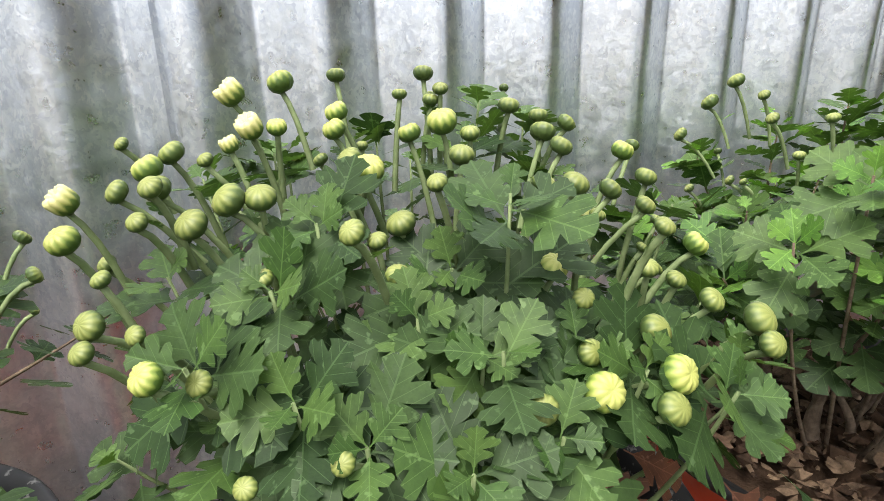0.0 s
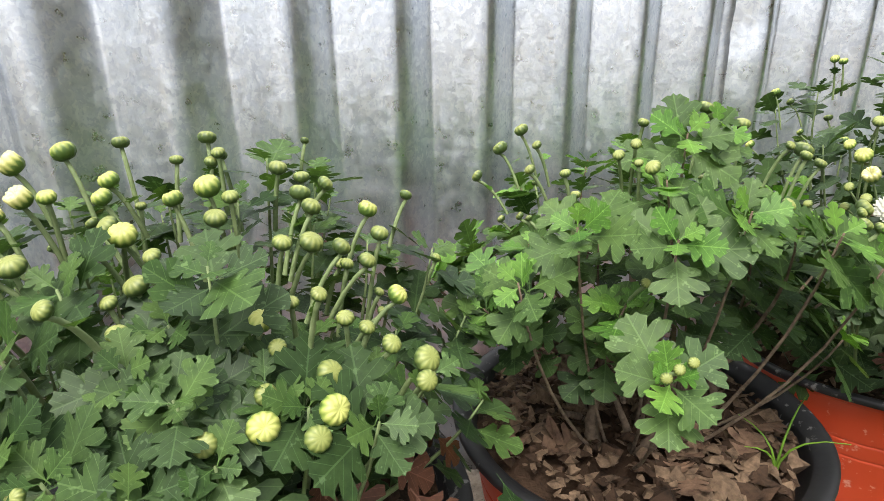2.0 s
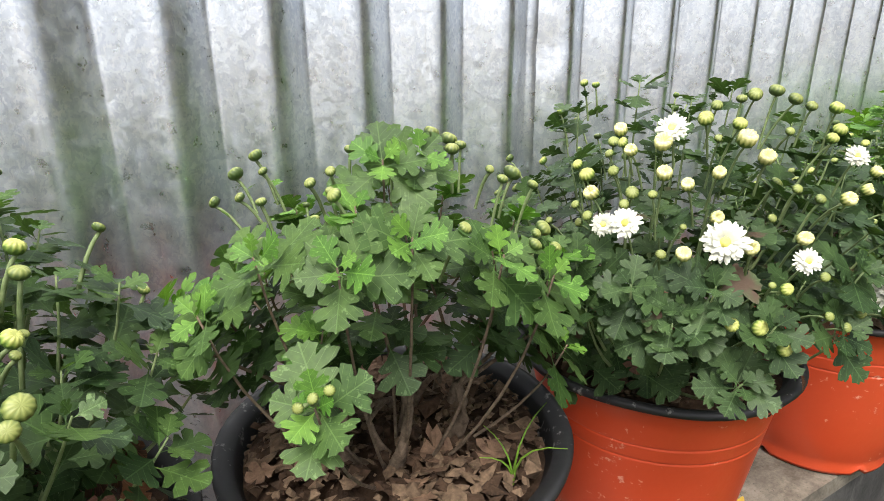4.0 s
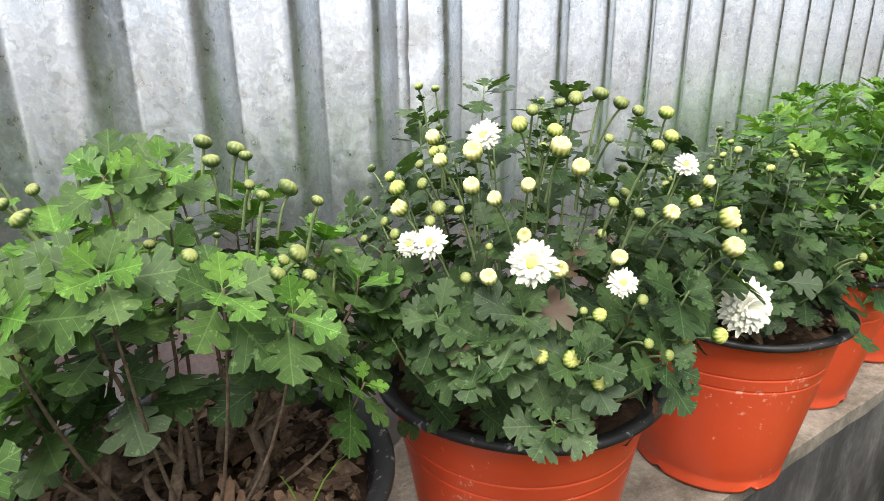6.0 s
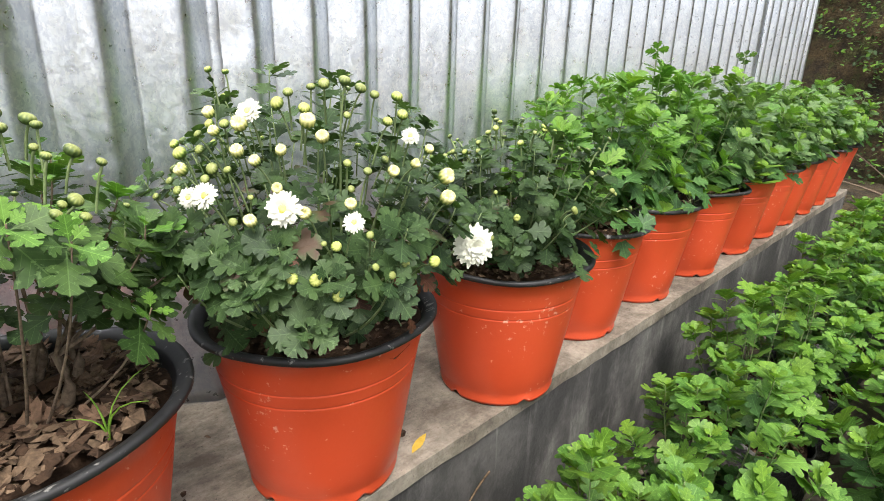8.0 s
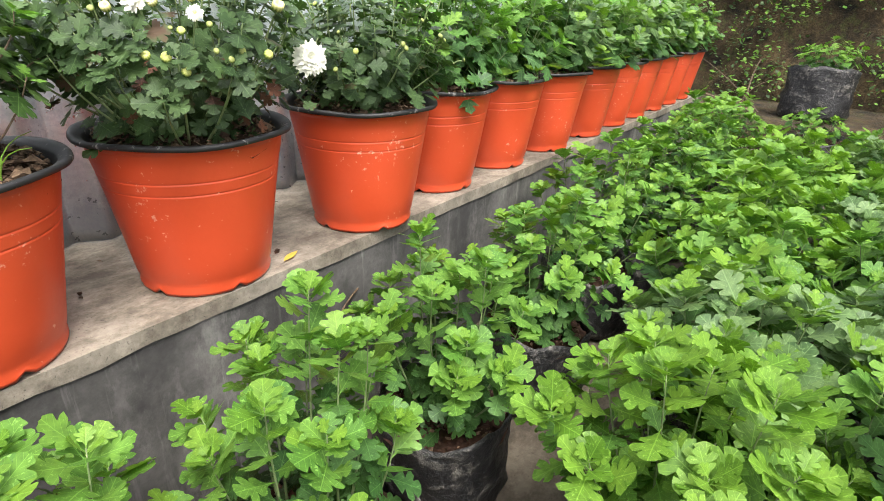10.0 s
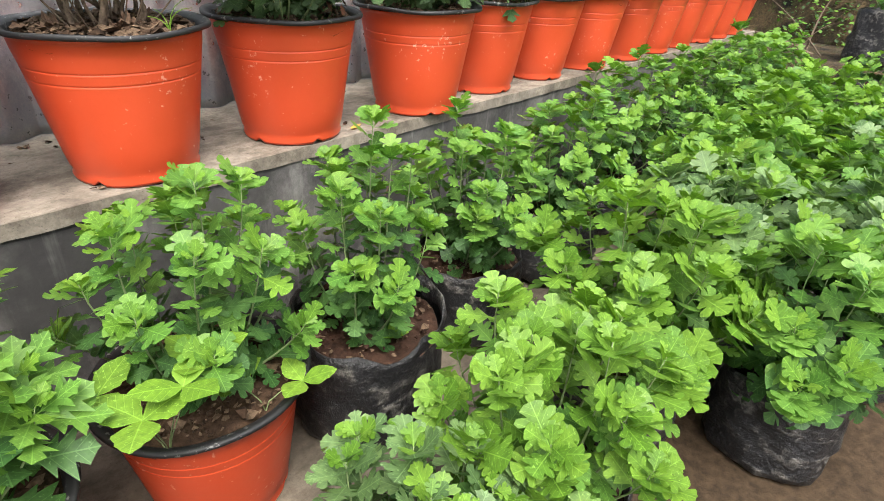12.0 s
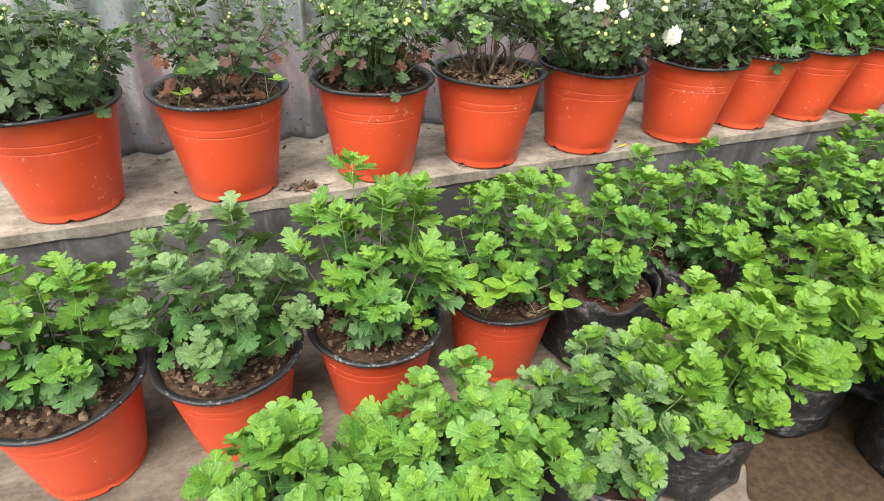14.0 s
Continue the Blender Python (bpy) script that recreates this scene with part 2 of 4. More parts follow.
def bank_mat():
    m, nt, b = mat("mossy_bank")
    v = world_coords(nt)
    col = ramp(nt, noise_tex(nt, v, 5, 9, 0.75), [(0.36, (0.008, 0.006, 0.003)), (0.48, (0.050, 0.032, 0.013)), (0.62, (0.112, 0.074, 0.033))])
    col = mix(nt, ramp(nt, noise_tex(nt, v, 9, 8, 0.75), [(0.52, (0, 0, 0)), (0.62, (0.75, 0.75, 0.75))]), col, (0.070, 0.078, 0.018))
    grain = noise_tex(nt, v, 60, 6, 0.75)
    col = mix(nt, 0.8, col, ramp(nt, grain, [(0.35, (0.3, 0.3, 0.3)), (0.65, (1.4, 1.4, 1.3))]), "MULTIPLY")
    nt.links.new(col, b.inputs["Base Color"])
    b.inputs["Roughness"].default_value = 0.95
    bump(nt, b, grain, 1.0, 0.03)
    return m


MOSS = bank_mat()
LEAF_DEEP = leaf_mat("deep_green_leaf", (0.022, 0.050, 0.016), (0.060, 0.108, 0.036), (0.085, 0.050, 0.028), 0.02)
LEAF_DRY = leaf_mat("withered_leaf", (0.060, 0.026, 0.017), (0.150, 0.062, 0.036))
# Mature leaves, darkened further: shade among the lower foliage is in this green.
LEAF_MATURE_SHADE = leaf_mat("mature_shaded_leaf", (0.036, 0.100, 0.027), (0.084, 0.184, 0.048))
LEAF_MID = leaf_mat("mid_green_leaf", (0.068, 0.172, 0.027), (0.138, 0.272, 0.047))
LEAF_FRESH = leaf_mat("fresh_green_leaf", (0.046, 0.098, 0.025), (0.088, 0.155, 0.042))
LEAF_YOUNG = leaf_mat("young_green_leaf", (0.080, 0.182, 0.018), (0.155, 0.284, 0.036))
LEAF_GREY = leaf_mat("grey_green_leaf", (0.07, 0.135, 0.05), (0.145, 0.235, 0.09))
LEAF_LIME = leaf_mat("lime_weed_leaf", (0.12, 0.24, 0.025), (0.18, 0.32, 0.04))
CALYX = simple("bud_calyx", (0.07, 0.13, 0.02), (0.18, 0.25, 0.045), 160, 0.6, 0.3)
BUD_STATE = [bud_mat("closed_bud", (0.060, 0.098, 0.022), (0.135, 0.175, 0.038), (0.25, 0.28, 0.075), 0.50, 11.0),
             bud_mat("colouring_bud", (0.07, 0.13, 0.02), (0.22, 0.29, 0.05), (0.42, 0.44, 0.12), 0.42, 11.0),
             bud_mat("opening_bud", (0.08, 0.14, 0.02), (0.42, 0.44, 0.12), (0.70, 0.66, 0.28), 0.30, 11.0)]
WHITE = simple("white_petals", (0.66, 0.66, 0.53), (0.77, 0.77, 0.67), 120, 0.6, 0.1)
YELLOW = simple("flower_eye", (0.60, 0.55, 0.10), (0.75, 0.72, 0.25), 200, 0.7, 0.3)


# ---- building tools ----
def mesh_from(name, verts, faces, mats, slots=None, uvs=None, smooth=True):
    me = bpy.data.meshes.new(name)
    me.from_pydata([tuple(v) for v in verts], [], faces)
    for m in mats:
        me.materials.append(m)
    if slots is not None:
        me.polygons.foreach_set("material_index", slots)
    if uvs is not None:
        lay = me.uv_layers.new(name="UVMap")
        idx = np.empty(len(me.loops), dtype=np.int32)
        me.loops.foreach_get("vertex_index", idx)
        lay.data.foreach_set("uv", np.asarray(uvs, dtype=np.float32)[idx].ravel())
    me.polygons.foreach_set("use_smooth", [smooth] * len(me.polygons))
    me.update()
    return me


def part(name, data, parent, m=None, label=""):
    """Links a mesh as one object under a thing or a part."""
    ob = new(name, data)
    ob.parent = parent
    if m is not None:
        ob.matrix_basis = m
    if label:
        ob["label"] = label
    return ob


def lathe(profile, n=48, wobble=None):
    """Verts and faces of a profile of (radius, z) turned about z."""
    vs, fs = [], []
    for i, (r, z) in enumerate(profile):
        for k in range(n):
            a = 2 * math.pi * k / n
            rr, zz = (r, z) if wobble is None else wobble(r, z, a)
            vs.append((rr * math.cos(a), rr * math.sin(a), zz))
    for i in range(len(profile) - 1):
        for k in range(n):
            fs.append((i * n + k, i * n + (k + 1) % n, (i + 1) * n + (k + 1) % n, (i + 1) * n + k))
    return vs, fs


def tube(points, r0, r1, n=6):
    vs, fs = [], []
    pts = [Vector(p) for p in points]
    for i, p in enumerate(pts):
        d = (pts[min(i + 1, len(pts) - 1)] - pts[max(i - 1, 0)]).normalized()
        q = d.to_track_quat("Z", "Y")
        r = r0 + (r1 - r0) * i / (len(pts) - 1)
        for k in range(n):
            a = 2 * math.pi * k / n
            vs.append(p + q @ Vector((r * math.cos(a), r * math.sin(a), 0)))
    for i in range(len(pts) - 1):
        for k in range(n):
            fs.append((i * n + k, i * n + (k + 1) % n, (i + 1) * n + (k + 1) % n, (i + 1) * n + k))
    fs.append(tuple(range((len(pts) - 1) * n, len(pts) * n)))
    return vs, fs


def joined(name, pieces, mats, uv=False, smooth=True):
    """One mesh out of (verts, faces, slot, uvs) pieces."""
    vs, fs, sl, us = [], [], [], []
    for p in pieces:
        o = len(vs)
        vs.extend(p[0])
        fs.extend(tuple(i + o for i in f) for f in p[1])
        sl.extend([p[2]] * len(p[1]))
        if uv:
            us.extend(p[3])
    return mesh_from(name, vs, fs, mats, sl, us if uv else None, smooth)


# ---- leaves ----
HALF = {
    "lobed": [(.012, 0), (.016, .15), (.06, .26), (.15, .33), (.26, .36), (.35, .43), (.34, .50), (.25, .53), (.15, .54), (.25, .57), (.39, .62), (.46, .71), (.43, .77), (.37, .77), (.34, .84), (.26, .82), (.15, .76), (.18, .85), (.25, .91), (.18, .95), (.12, 1.0), (.05, .99), (0, 1.04)],
    "round": [(.015, 0), (.022, .12), (.06, .24), (.14, .33), (.25, .37), (.33, .44), (.33, .51), (.26, .54), (.17, .56), (.29, .58), (.40, .63), (.45, .71), (.42, .78), (.35, .80), (.18, .76), (.22, .84), (.27, .90), (.21, .96), (.13, .98), (.07, 1.02), (0, 1.0)],
    "sharp": [(.012, 0), (.02, .15), (.07, .24), (.17, .32), (.33, .46), (.25, .46), (.15, .45), (.17, .51), (.27, .58), (.44, .75), (.34, .73), (.26, .74), (.15, .69), (.16, .78), (.22, .88), (.12, .91), (.06, .98), (0, 1.03)],
    "plain": [(.02, 0), (.12, .1), (.25, .22), (.33, .38), (.34, .52), (.28, .68), (.18, .82), (.08, .94), (0, 1)],
}


COARSE = {
    "lobed": [(.012, 0), (.016, .16), (.13, .32), (.34, .43), (.31, .51), (.14, .54), (.37, .60), (.46, .72), (.34, .84), (.14, .76), (.25, .91), (.12, 1.0), (0, 1.03)],
    "round": [(.015, 0), (.04, .20), (.24, .36), (.34, .47), (.16, .55), (.40, .62), (.45, .73), (.36, .80), (.17, .76), (.27, .91), (.13, 1.0), (0, 1.0)],
    "sharp": [(.012, 0), (.07, .24), (.33, .46), (.15, .46), (.44, .75), (.14, .69), (.22, .88), (.06, .98), (0, 1.03)],
    "plain": [(.02, 0), (.12, .1), (.25, .22), (.34, .45), (.28, .68), (.08, .94), (0, 1)],
}


def finer(half, rng):
    """The outline twice as dense, rounded, with small uneven teeth."""
    out = []
    for i in range(len(half) - 1):
        p0, p1, p2, p3 = half[max(0, i - 1)], half[i], half[i + 1], half[min(len(half) - 1, i + 2)]
        out.append(p1)
        out.append(tuple(-.0625 * a + .5625 * b + .5625 * c - .0625 * d for a, b, c, d in zip(p0, p1, p2, p3)))
    out.append(half[-1])
    return [(max(0, w) * (1 + (.03 if i % 2 else -.02)), y) for i, (w, y) in enumerate(out)]


def leaf_shape(half, rng):
    droop, fold, wave = rng.uniform(-.04, .20), rng.uniform(.0, .14), rng.uniform(.002, .007)
    curl = rng.uniform(-.22, .05)
    ph = rng.uniform(0, 6)
    vs, us, fs = [], [], []
    def put(x, y):
        z = -droop * y * y + .08 * y + fold * abs(x) + curl * x * x + wave * math.sin(11 * y + ph + 5 * x)
        vs.append(Vector((x, y, z)))
        us.append((.5 + x, y))
    wide = rng.uniform(.94, 1.12)
    spine = [half[0][1]] + [.22, .38, .54, .70, .86] + [half[-1][1]]
    for y in spine:
        put(0, y)
    n = len(spine)
    for s in (1, -1):
        edge = []
        for w, y in half[:-1]:
            edge.append(len(vs))
            put(s * w * wide * rng.uniform(.93, 1.07), y + rng.uniform(-.012, .012))
        ring = edge + list(range(n - 1, -1, -1))
        for t in tessellate_polygon([[Vector((vs[i].x, vs[i].y, 0)) for i in ring]]):
            p, q, r = (ring[i] for i in t)
            turn = (vs[q] - vs[p]).cross(vs[r] - vs[p]).z
            fs.append((p, q, r) if turn > 0 else (p, r, q))
    return vs, fs, us


SHAPES, FINE = {}, {}
_rng = random.Random(5)
for _k in HALF:
    SHAPES[_k] = [leaf_shape(COARSE[_k], _rng) for _ in range(7)]
    FINE[_k] = [leaf_shape(finer(HALF[_k], _rng) if _k == "plain" else HALF[_k], _rng) for _ in range(7)]
LEAF_MESH = {}


def leaf_mesh(kind, i, m):
    key = (kind, i, m.name)
    if key not in LEAF_MESH:
        v, f, u = FINE[kind][i]
        LEAF_MESH[key] = mesh_from("leaf", v, f, [m], None, u)
    return LEAF_MESH[key]


def leaf_pose(at, axis, up, size):
    """A leaf that grows from at along axis, its upper face to up."""
    y = axis.normalized()
    x = y.cross(up)
    x = x.normalized() if x.length > 1e-4 else Vector((1, 0, 0))
    z = x.cross(y)
    return Matrix.Translation(at) @ Matrix((x, y, z)).transposed().to_4x4() @ Matrix.Scale(size, 4)


# ---- buds and flowers ----
def bud_mesh(state, rng):
    """A flattened ribbed bud on its calyx; state 0 closed and green, 1 showing colour, 2 opening, cream."""
    low = [(.07, -.44), (.30, -.41), (.46, -.24), (.52, -.04)]
    top = {0: [(.50, .12), (.40, .27), (.25, .35), (.10, .37), (0, .36)],
           1: [(.51, .14), (.42, .33), (.28, .43), (.12, .42), (0, .38)],
           2: [(.52, .18), (.52, .42), (.44, .58), (.28, .56), (.16, .40), (0, .34)]}[state]
    n = 33
    ph = rng.uniform(0, 6)
    vs, fs = lathe(low + top, n, lambda r, z, a: (r * (1 + .016 * math.sin(11 * a) + .03 * math.sin(2 * a + ph)), z + (.022 * state * math.sin(11 * a) + .015 * state * math.sin(3 * a + ph) if z > .3 and r > .15 else 0)))
    return mesh_from("bud", vs, fs, [BUD_STATE[state]])


def flower_mesh(rng, full):
    """An open head: rings of strap petals on a green cup."""
    vs, fs = lathe([(.04, -.30), (.20, -.26), (.26, -.12), (.18, 0), (0, .05)], 12)
    sl = [0] * len(fs)
    mid = len(vs) - 12
    rings = [(26, 1.0, -.02), (24, .92, .10), (20, .75, .22), (16, .55, .32), (12, .34, .40)] if full else [(22, 1.0, .02), (20, .85, .14), (14, .6, .26)]
    for n, ln, up in rings:
        for k in range(n):
            a = 2 * math.pi * (k + rng.random() * .6) / n
            L, w = ln * rng.uniform(.85, 1.08), rng.uniform(.085, .12)
            u = up + rng.uniform(-.06, .06)
            c, s = math.cos(a), math.sin(a)
            o = len(vs)
            for t, ww, z in ((.45, 1, u * .8), (.82, 1.05, u * 1.2), (1, .4, u * 1.1)):
                for sd in (-1, 1):
                    vs.append((c * L * t - s * w * ww * sd, s * L * t + c * w * ww * sd, z + .06 - .04 * (ww == 1)))
            fs.append((mid, o + 1, o))
            fs.append((o, o + 1, o + 3, o + 2))
            fs.append((o + 2, o + 3, o + 5, o + 4))
            sl += [1] * 3
    if not full:
        v2, f2 = lathe([(.26, .08), (.24, .22), (.12, .28), (0, .27)], 12)
        o = len(vs)
        vs += v2
        fs += [tuple(i + o for i in f) for f in f2]
        sl += [2] * len(f2)
    return mesh_from("flower", vs, fs, [CALYX, WHITE, YELLOW], sl)


_rng = random.Random(9)
BUDS = [[bud_mesh(s, _rng) for _ in range(3)] for s in range(3)]
FLOWERS = [flower_mesh(_rng, False), flower_mesh(_rng, False), flower_mesh(_rng, True)]


# ---- pots ----
POT_R, POT_B, POT_H = 0.16, 0.104, 0.255


def pot_meshes(r, b, h):
    def wob(rr, z, a):
        if z < .012:
            g = 1 if abs(math.sin(2.5 * a)) < .13 else 0
            return rr, z + .008 * g
        return rr * (1 + .004 * math.sin(2 * a + 20 * z)), z
    f = lambda t: b + (r - .014 - b) * t
    prof = [(0, .012), (b * .8, .012), (b * .86, 0), (b, 0), (b + .002, .006), (b - .001, .014)]
    prof += [(f(t), h * t) for t in (.1, .25, .45, .62)]
    for g in (.688, .762):
        prof += [(f(g + e) - d, h * (g + e)) for e, d in ((-.014, 0), (-.006, 0), (-.003, .0007), (.001, .0008), (.005, 0), (.012, 0))]
    prof += [(f(.85) + .001, h * .85), (f(.93) + .001, h * .945), (r - .010, h * .958), (r - .014, h * .956), (f(.85) - .003, h * .85), (f(.8) - .004, h * .78)]
    body = mesh_from("pot", *lathe(prof, 56, wob), [POT])
    rp = [(r - .013, h * .957), (r - .005, h * .960), (r - .0015, h * .964), (r, h * .972), (r, h * .986), (r - .0015, h * .994), (r - .0055, h * .996), (r - .0085, h * .99), (r - .0165, h * .975), (r - .018, h * .955), (r - .028, h * .85), (r - .032, h * .78)]
    rim = mesh_from("rim", *lathe(rp, 56, lambda rr, z, a: (rr * (1 + .006 * math.sin(3 * a)), z + .0015 * math.sin(5 * a))), [RIM])
    return body, rim


def bag_mesh(r, h, rng):
    ph = [rng.uniform(0, 6) for _ in range(5)]
    def wob(rr, z, a):
        t = z / h
        k = 1 + .05 * math.sin(3 * a + ph[0]) + .03 * math.sin(7 * a + ph[1] + 9 * t) + .018 * math.sin(13 * a + ph[2] - 22 * t)
        return rr * k, z + (.014 * math.sin(2 * a + ph[3]) + .007 * math.sin(7 * a + ph[4])) * max(0, t)
    prof = [(0, .002), (r * .8, .002), (r * .97, .012), (r * 1.02, h * .15), (r * .985, h * .3), (r * 1.03, h * .45), (r * .985, h * .58), (r * 1.0, h * .62), (r * .98, h * .8), (r * 1.0, h * .93), (r * .99, h), (r * .975, h), (r * .955, h * .85)]
    return mesh_from("grow_bag", *lathe(prof, 40, wob), [BAG])


def soil_mesh(r, z, rng, m, litter, chip=1.0, dead=10):
    """A lumpy disc of soil with crumbs and dead bits lying on it."""
    vs, fs = [], []
    rings, n = 9, 30
    sd = rng.uniform(0, 50)
    for i in range(rings):
        for k in range(n):
            a, q = 2 * math.pi * k / n, r * i / (rings - 1)
            x, y = q * math.cos(a), q * math.sin(a)
            vs.append((x, y, z + .014 * noise.noise((x * 30 + sd, y * 30, sd)) + .008 * noise.noise((x * 90, y * 90 + sd, 0)) + .02 * (1 - i / (rings - 1))))
    for i in range(rings - 1):
        for k in range(n):
            fs.append((i * n + k, i * n + (k + 1) % n, (i + 1) * n + (k + 1) % n, (i + 1) * n + k))
    pieces = [(vs, fs, 0)]
    for _ in range(litter):
        a, q = rng.uniform(0, 6.283), r * math.sqrt(rng.random()) * .93
        s = rng.uniform(.003, .011) * (2.0 if rng.random() < .15 else 1) * chip
        c = Vector((q * math.cos(a), q * math.sin(a), z + .016 + .012 * (1 - q / r)))
        rot = Euler((rng.uniform(-.6, .6), rng.uniform(-.6, .6), rng.uniform(0, 6.28))).to_matrix()
        if rng.random() < .62:
            o = [(-1, -.5, 0), (.2, -.7, .15), (1.1, -.1, .35), (.4, .6, .1), (-.7, .5, .25), (0, 0, .45)]
            f = [(0, 1, 5), (1, 2, 5), (2, 3, 5), (3, 4, 5), (4, 0, 5)]
            sl = 1 if rng.random() < .7 else 0
        else:
            o = [(1, 0, 0), (0, .8, 0), (-1, .1, 0), (0, -.9, 0), (.1, 0, .7), (0, .1, -.6)]
            f = [(0, 1, 4), (1, 2, 4), (2, 3, 4), (3, 0, 4), (1, 0, 5), (2, 1, 5), (3, 2, 5), (0, 3, 5)]
            sl = 0 if rng.random() < .6 else 1
        pieces.append(([c + rot @ (Vector(p) * s) for p in o], f, sl))
    for _ in range(dead):
        a, q = rng.uniform(0, 6.283), r * math.sqrt(rng.random()) * .85
        v, f, _u = SHAPES["lobed"][rng.randrange(7)]
        k, roll = rng.uniform(.022, .042), rng.uniform(-1.6, 1.6)
        turn = Matrix.Translation((q * math.cos(a), q * math.sin(a), z + .022)) @ Euler((rng.uniform(-.35, .35), rng.uniform(-.4, .4), rng.uniform(0, 6.28))).to_matrix().to_4x4() @ Matrix.Scale(k, 4)
        pieces.append(([turn @ Vector((p.x, p.y - .5, p.z + roll * p.x * p.x)) for p in v], f, 2))
    return joined("soil", pieces[:1], [m]), joined("litter", pieces[1:], [m, LITTER, DEAD_LEAF], smooth=False)


# ---- growing a plant ----
def bezier(a, b, c, n):
    return [a * (1 - t) ** 2 + b * 2 * t * (1 - t) + c * t * t for t in [i / (n - 1) for i in range(n)]]


def whorl(leaves, rng, tip, face, n, size, outer, inner, lift=0.0):
    """A rosette at a shoot's tip: broad flat leaves outside, small upright ones in the heart."""
    e1 = face.orthogonal().normalized()
    e2 = face.cross(e1)
    ang = rng.uniform(0, 6.28)
    for i in range(n):
        ang += 2.4 + rng.uniform(-.25, .25)
        f = i / max(1, n - 1)
        rise = lift - .1 + .8 * f
        axis = e1 * math.cos(ang) + e2 * math.sin(ang) + face * (rise + rng.uniform(-.22, .22))
        up = (face - axis * rise + Vector((rng.uniform(-.22, .22), rng.uniform(-.22, .22), 0))).normalized()
        at = tip - face * size * .42 * (1 - f)
        leaves.append((leaf_pose(at, axis, up, size * (1.06 - .7 * f) * rng.uniform(.84, 1.1)), rng.randrange(7), inner if f > .5 else outer))


def grow(thing, seed, z0, tips, leaf=.07, kind="lobed", old=None, young=None, mid=None, per=8, low=.25, single=True, buds=(),
         flowers=(), rosette=4, base_r=.05, woody=0.0, tip_scale=.6, shoots=(), stalk_len=.07, thick=.0016, bark=None, skirt=0, skirt_from=-7.0, shoot_leaf=1.0, withered=0, lean=.8, lift=0.0):
    """Stems from the soil at z0 to the tips, leaves along them, buds on stalks; places are in the thing's own space.
    buds: (place, state, size); flowers: (place, which, size); withered: dead leaves hanging low."""
    rng = random.Random(seed)
    leaves, crown, stems, forks = [], [], [], set()
    old, young = old or LEAF_DEEP, young or LEAF_MID
    mid = mid or old
    high = sum(t[2] for t in tips) / len(tips)
    core = Vector((0, 0, z0 + .35 * (high - z0)))
    for tip in tips:
        tip = Vector(tip)
        out = Vector((tip.x, tip.y, 0))
        sector = round(math.atan2(tip.y, tip.x) / (2 * math.pi / 7)) * (2 * math.pi / 7)
        a0 = Vector((base_r * .7 * math.cos(sector), base_r * .7 * math.sin(sector), z0 - .004)) * (1 if out.length > .04 else .2)
        a0.z = z0 - .004
        if bark:
            a0 = Vector((.06 * math.cos(sector), .06 * math.sin(sector), z0 + .075))
            forks.add(round(sector, 3))
        bend = a0.lerp(tip, .55) + out * .22 + Vector((rng.uniform(-.015, .015), rng.uniform(-.015, .015), (tip.z - z0) * rng.uniform(0, .12)))
        pts = bezier(a0, bend, tip, 7)
        stems.append((pts, .0026, .0006))
        ang = rng.uniform(0, 6.28)
        n = max(2, int(per * rng.uniform(.8, 1.2)))
        for i in range(n):
            t = low + (1 - low) * (i + rng.random() * .7) / n
            s = min(5.999, t * 6)
            j = int(s)
            p = pts[j].lerp(pts[j + 1], s - j)
            ang += 2.4
            away = (p - core).normalized()
            face = (away * lean + Vector((rng.uniform(-.4, .4), rng.uniform(-.4, .4), rng.uniform(.45, .95)))).normalized()
            e1 = face.orthogonal().normalized()
            axis = e1 * math.cos(ang) + face.cross(e1) * math.sin(ang) + Vector((away.x, away.y, 0)) * .3
            axis = axis - face * axis.dot(face) + face * (rng.uniform(-.35, .25) + .5 * max(0, t - .4)) + Vector((0, 0, .55 * (t - .45) + lift * .8))
            size = leaf * rng.uniform(.65, 1.15) * (1.1 - (1 - tip_scale) * t)
            grade = t + rng.uniform(-.16, .16)
            leaves.append((leaf_pose(p, axis, face, size), rng.randrange(7), old if grade < .62 else mid if grade < .92 else young))
        if rosette:
            face = ((tip - core).normalized() * lean * .7 + Vector((rng.uniform(-.3, .3), rng.uniform(-.3, .3), .8))).normalized()
            whorl(crown, rng, tip, face, rosette, leaf * tip_scale * 1.15, mid, young, lift)
    for tip in shoots:
        tip = Vector(tip)
        a0 = Vector((tip.x * .3, tip.y * .3, z0))
        pts = bezier(a0, a0.lerp(tip, .5) + Vector((tip.x, tip.y, 0)) * .2, tip, 7)
        stems.append((pts, .0022, .0007))
        face = (Vector((tip.x, tip.y, 0)).normalized() * .95 + Vector((0, 0, .9))).normalized()
        first = []
        whorl(first, rng, tip, face, 9, shoot_leaf * leaf * 1.06, mid, young)
        crown = first + crown
    for i in range(withered):
        a = rng.uniform(-2.9, -.2)
        q = rng.uniform(.09, .17)
        at = Vector((q * math.cos(a), q * math.sin(a), z0 + rng.uniform(.045, .15)))
        axis = Vector((math.cos(a) * .5 + rng.uniform(-.5, .5), math.sin(a) * .5, -rng.uniform(.5, 1.2)))
        face = Vector((math.cos(a) + rng.uniform(-.4, .4), math.sin(a), .5)).normalized()
        crown.append((leaf_pose(at, axis, face, leaf * rng.uniform(.6, .95)), rng.randrange(7), LEAF_DRY))
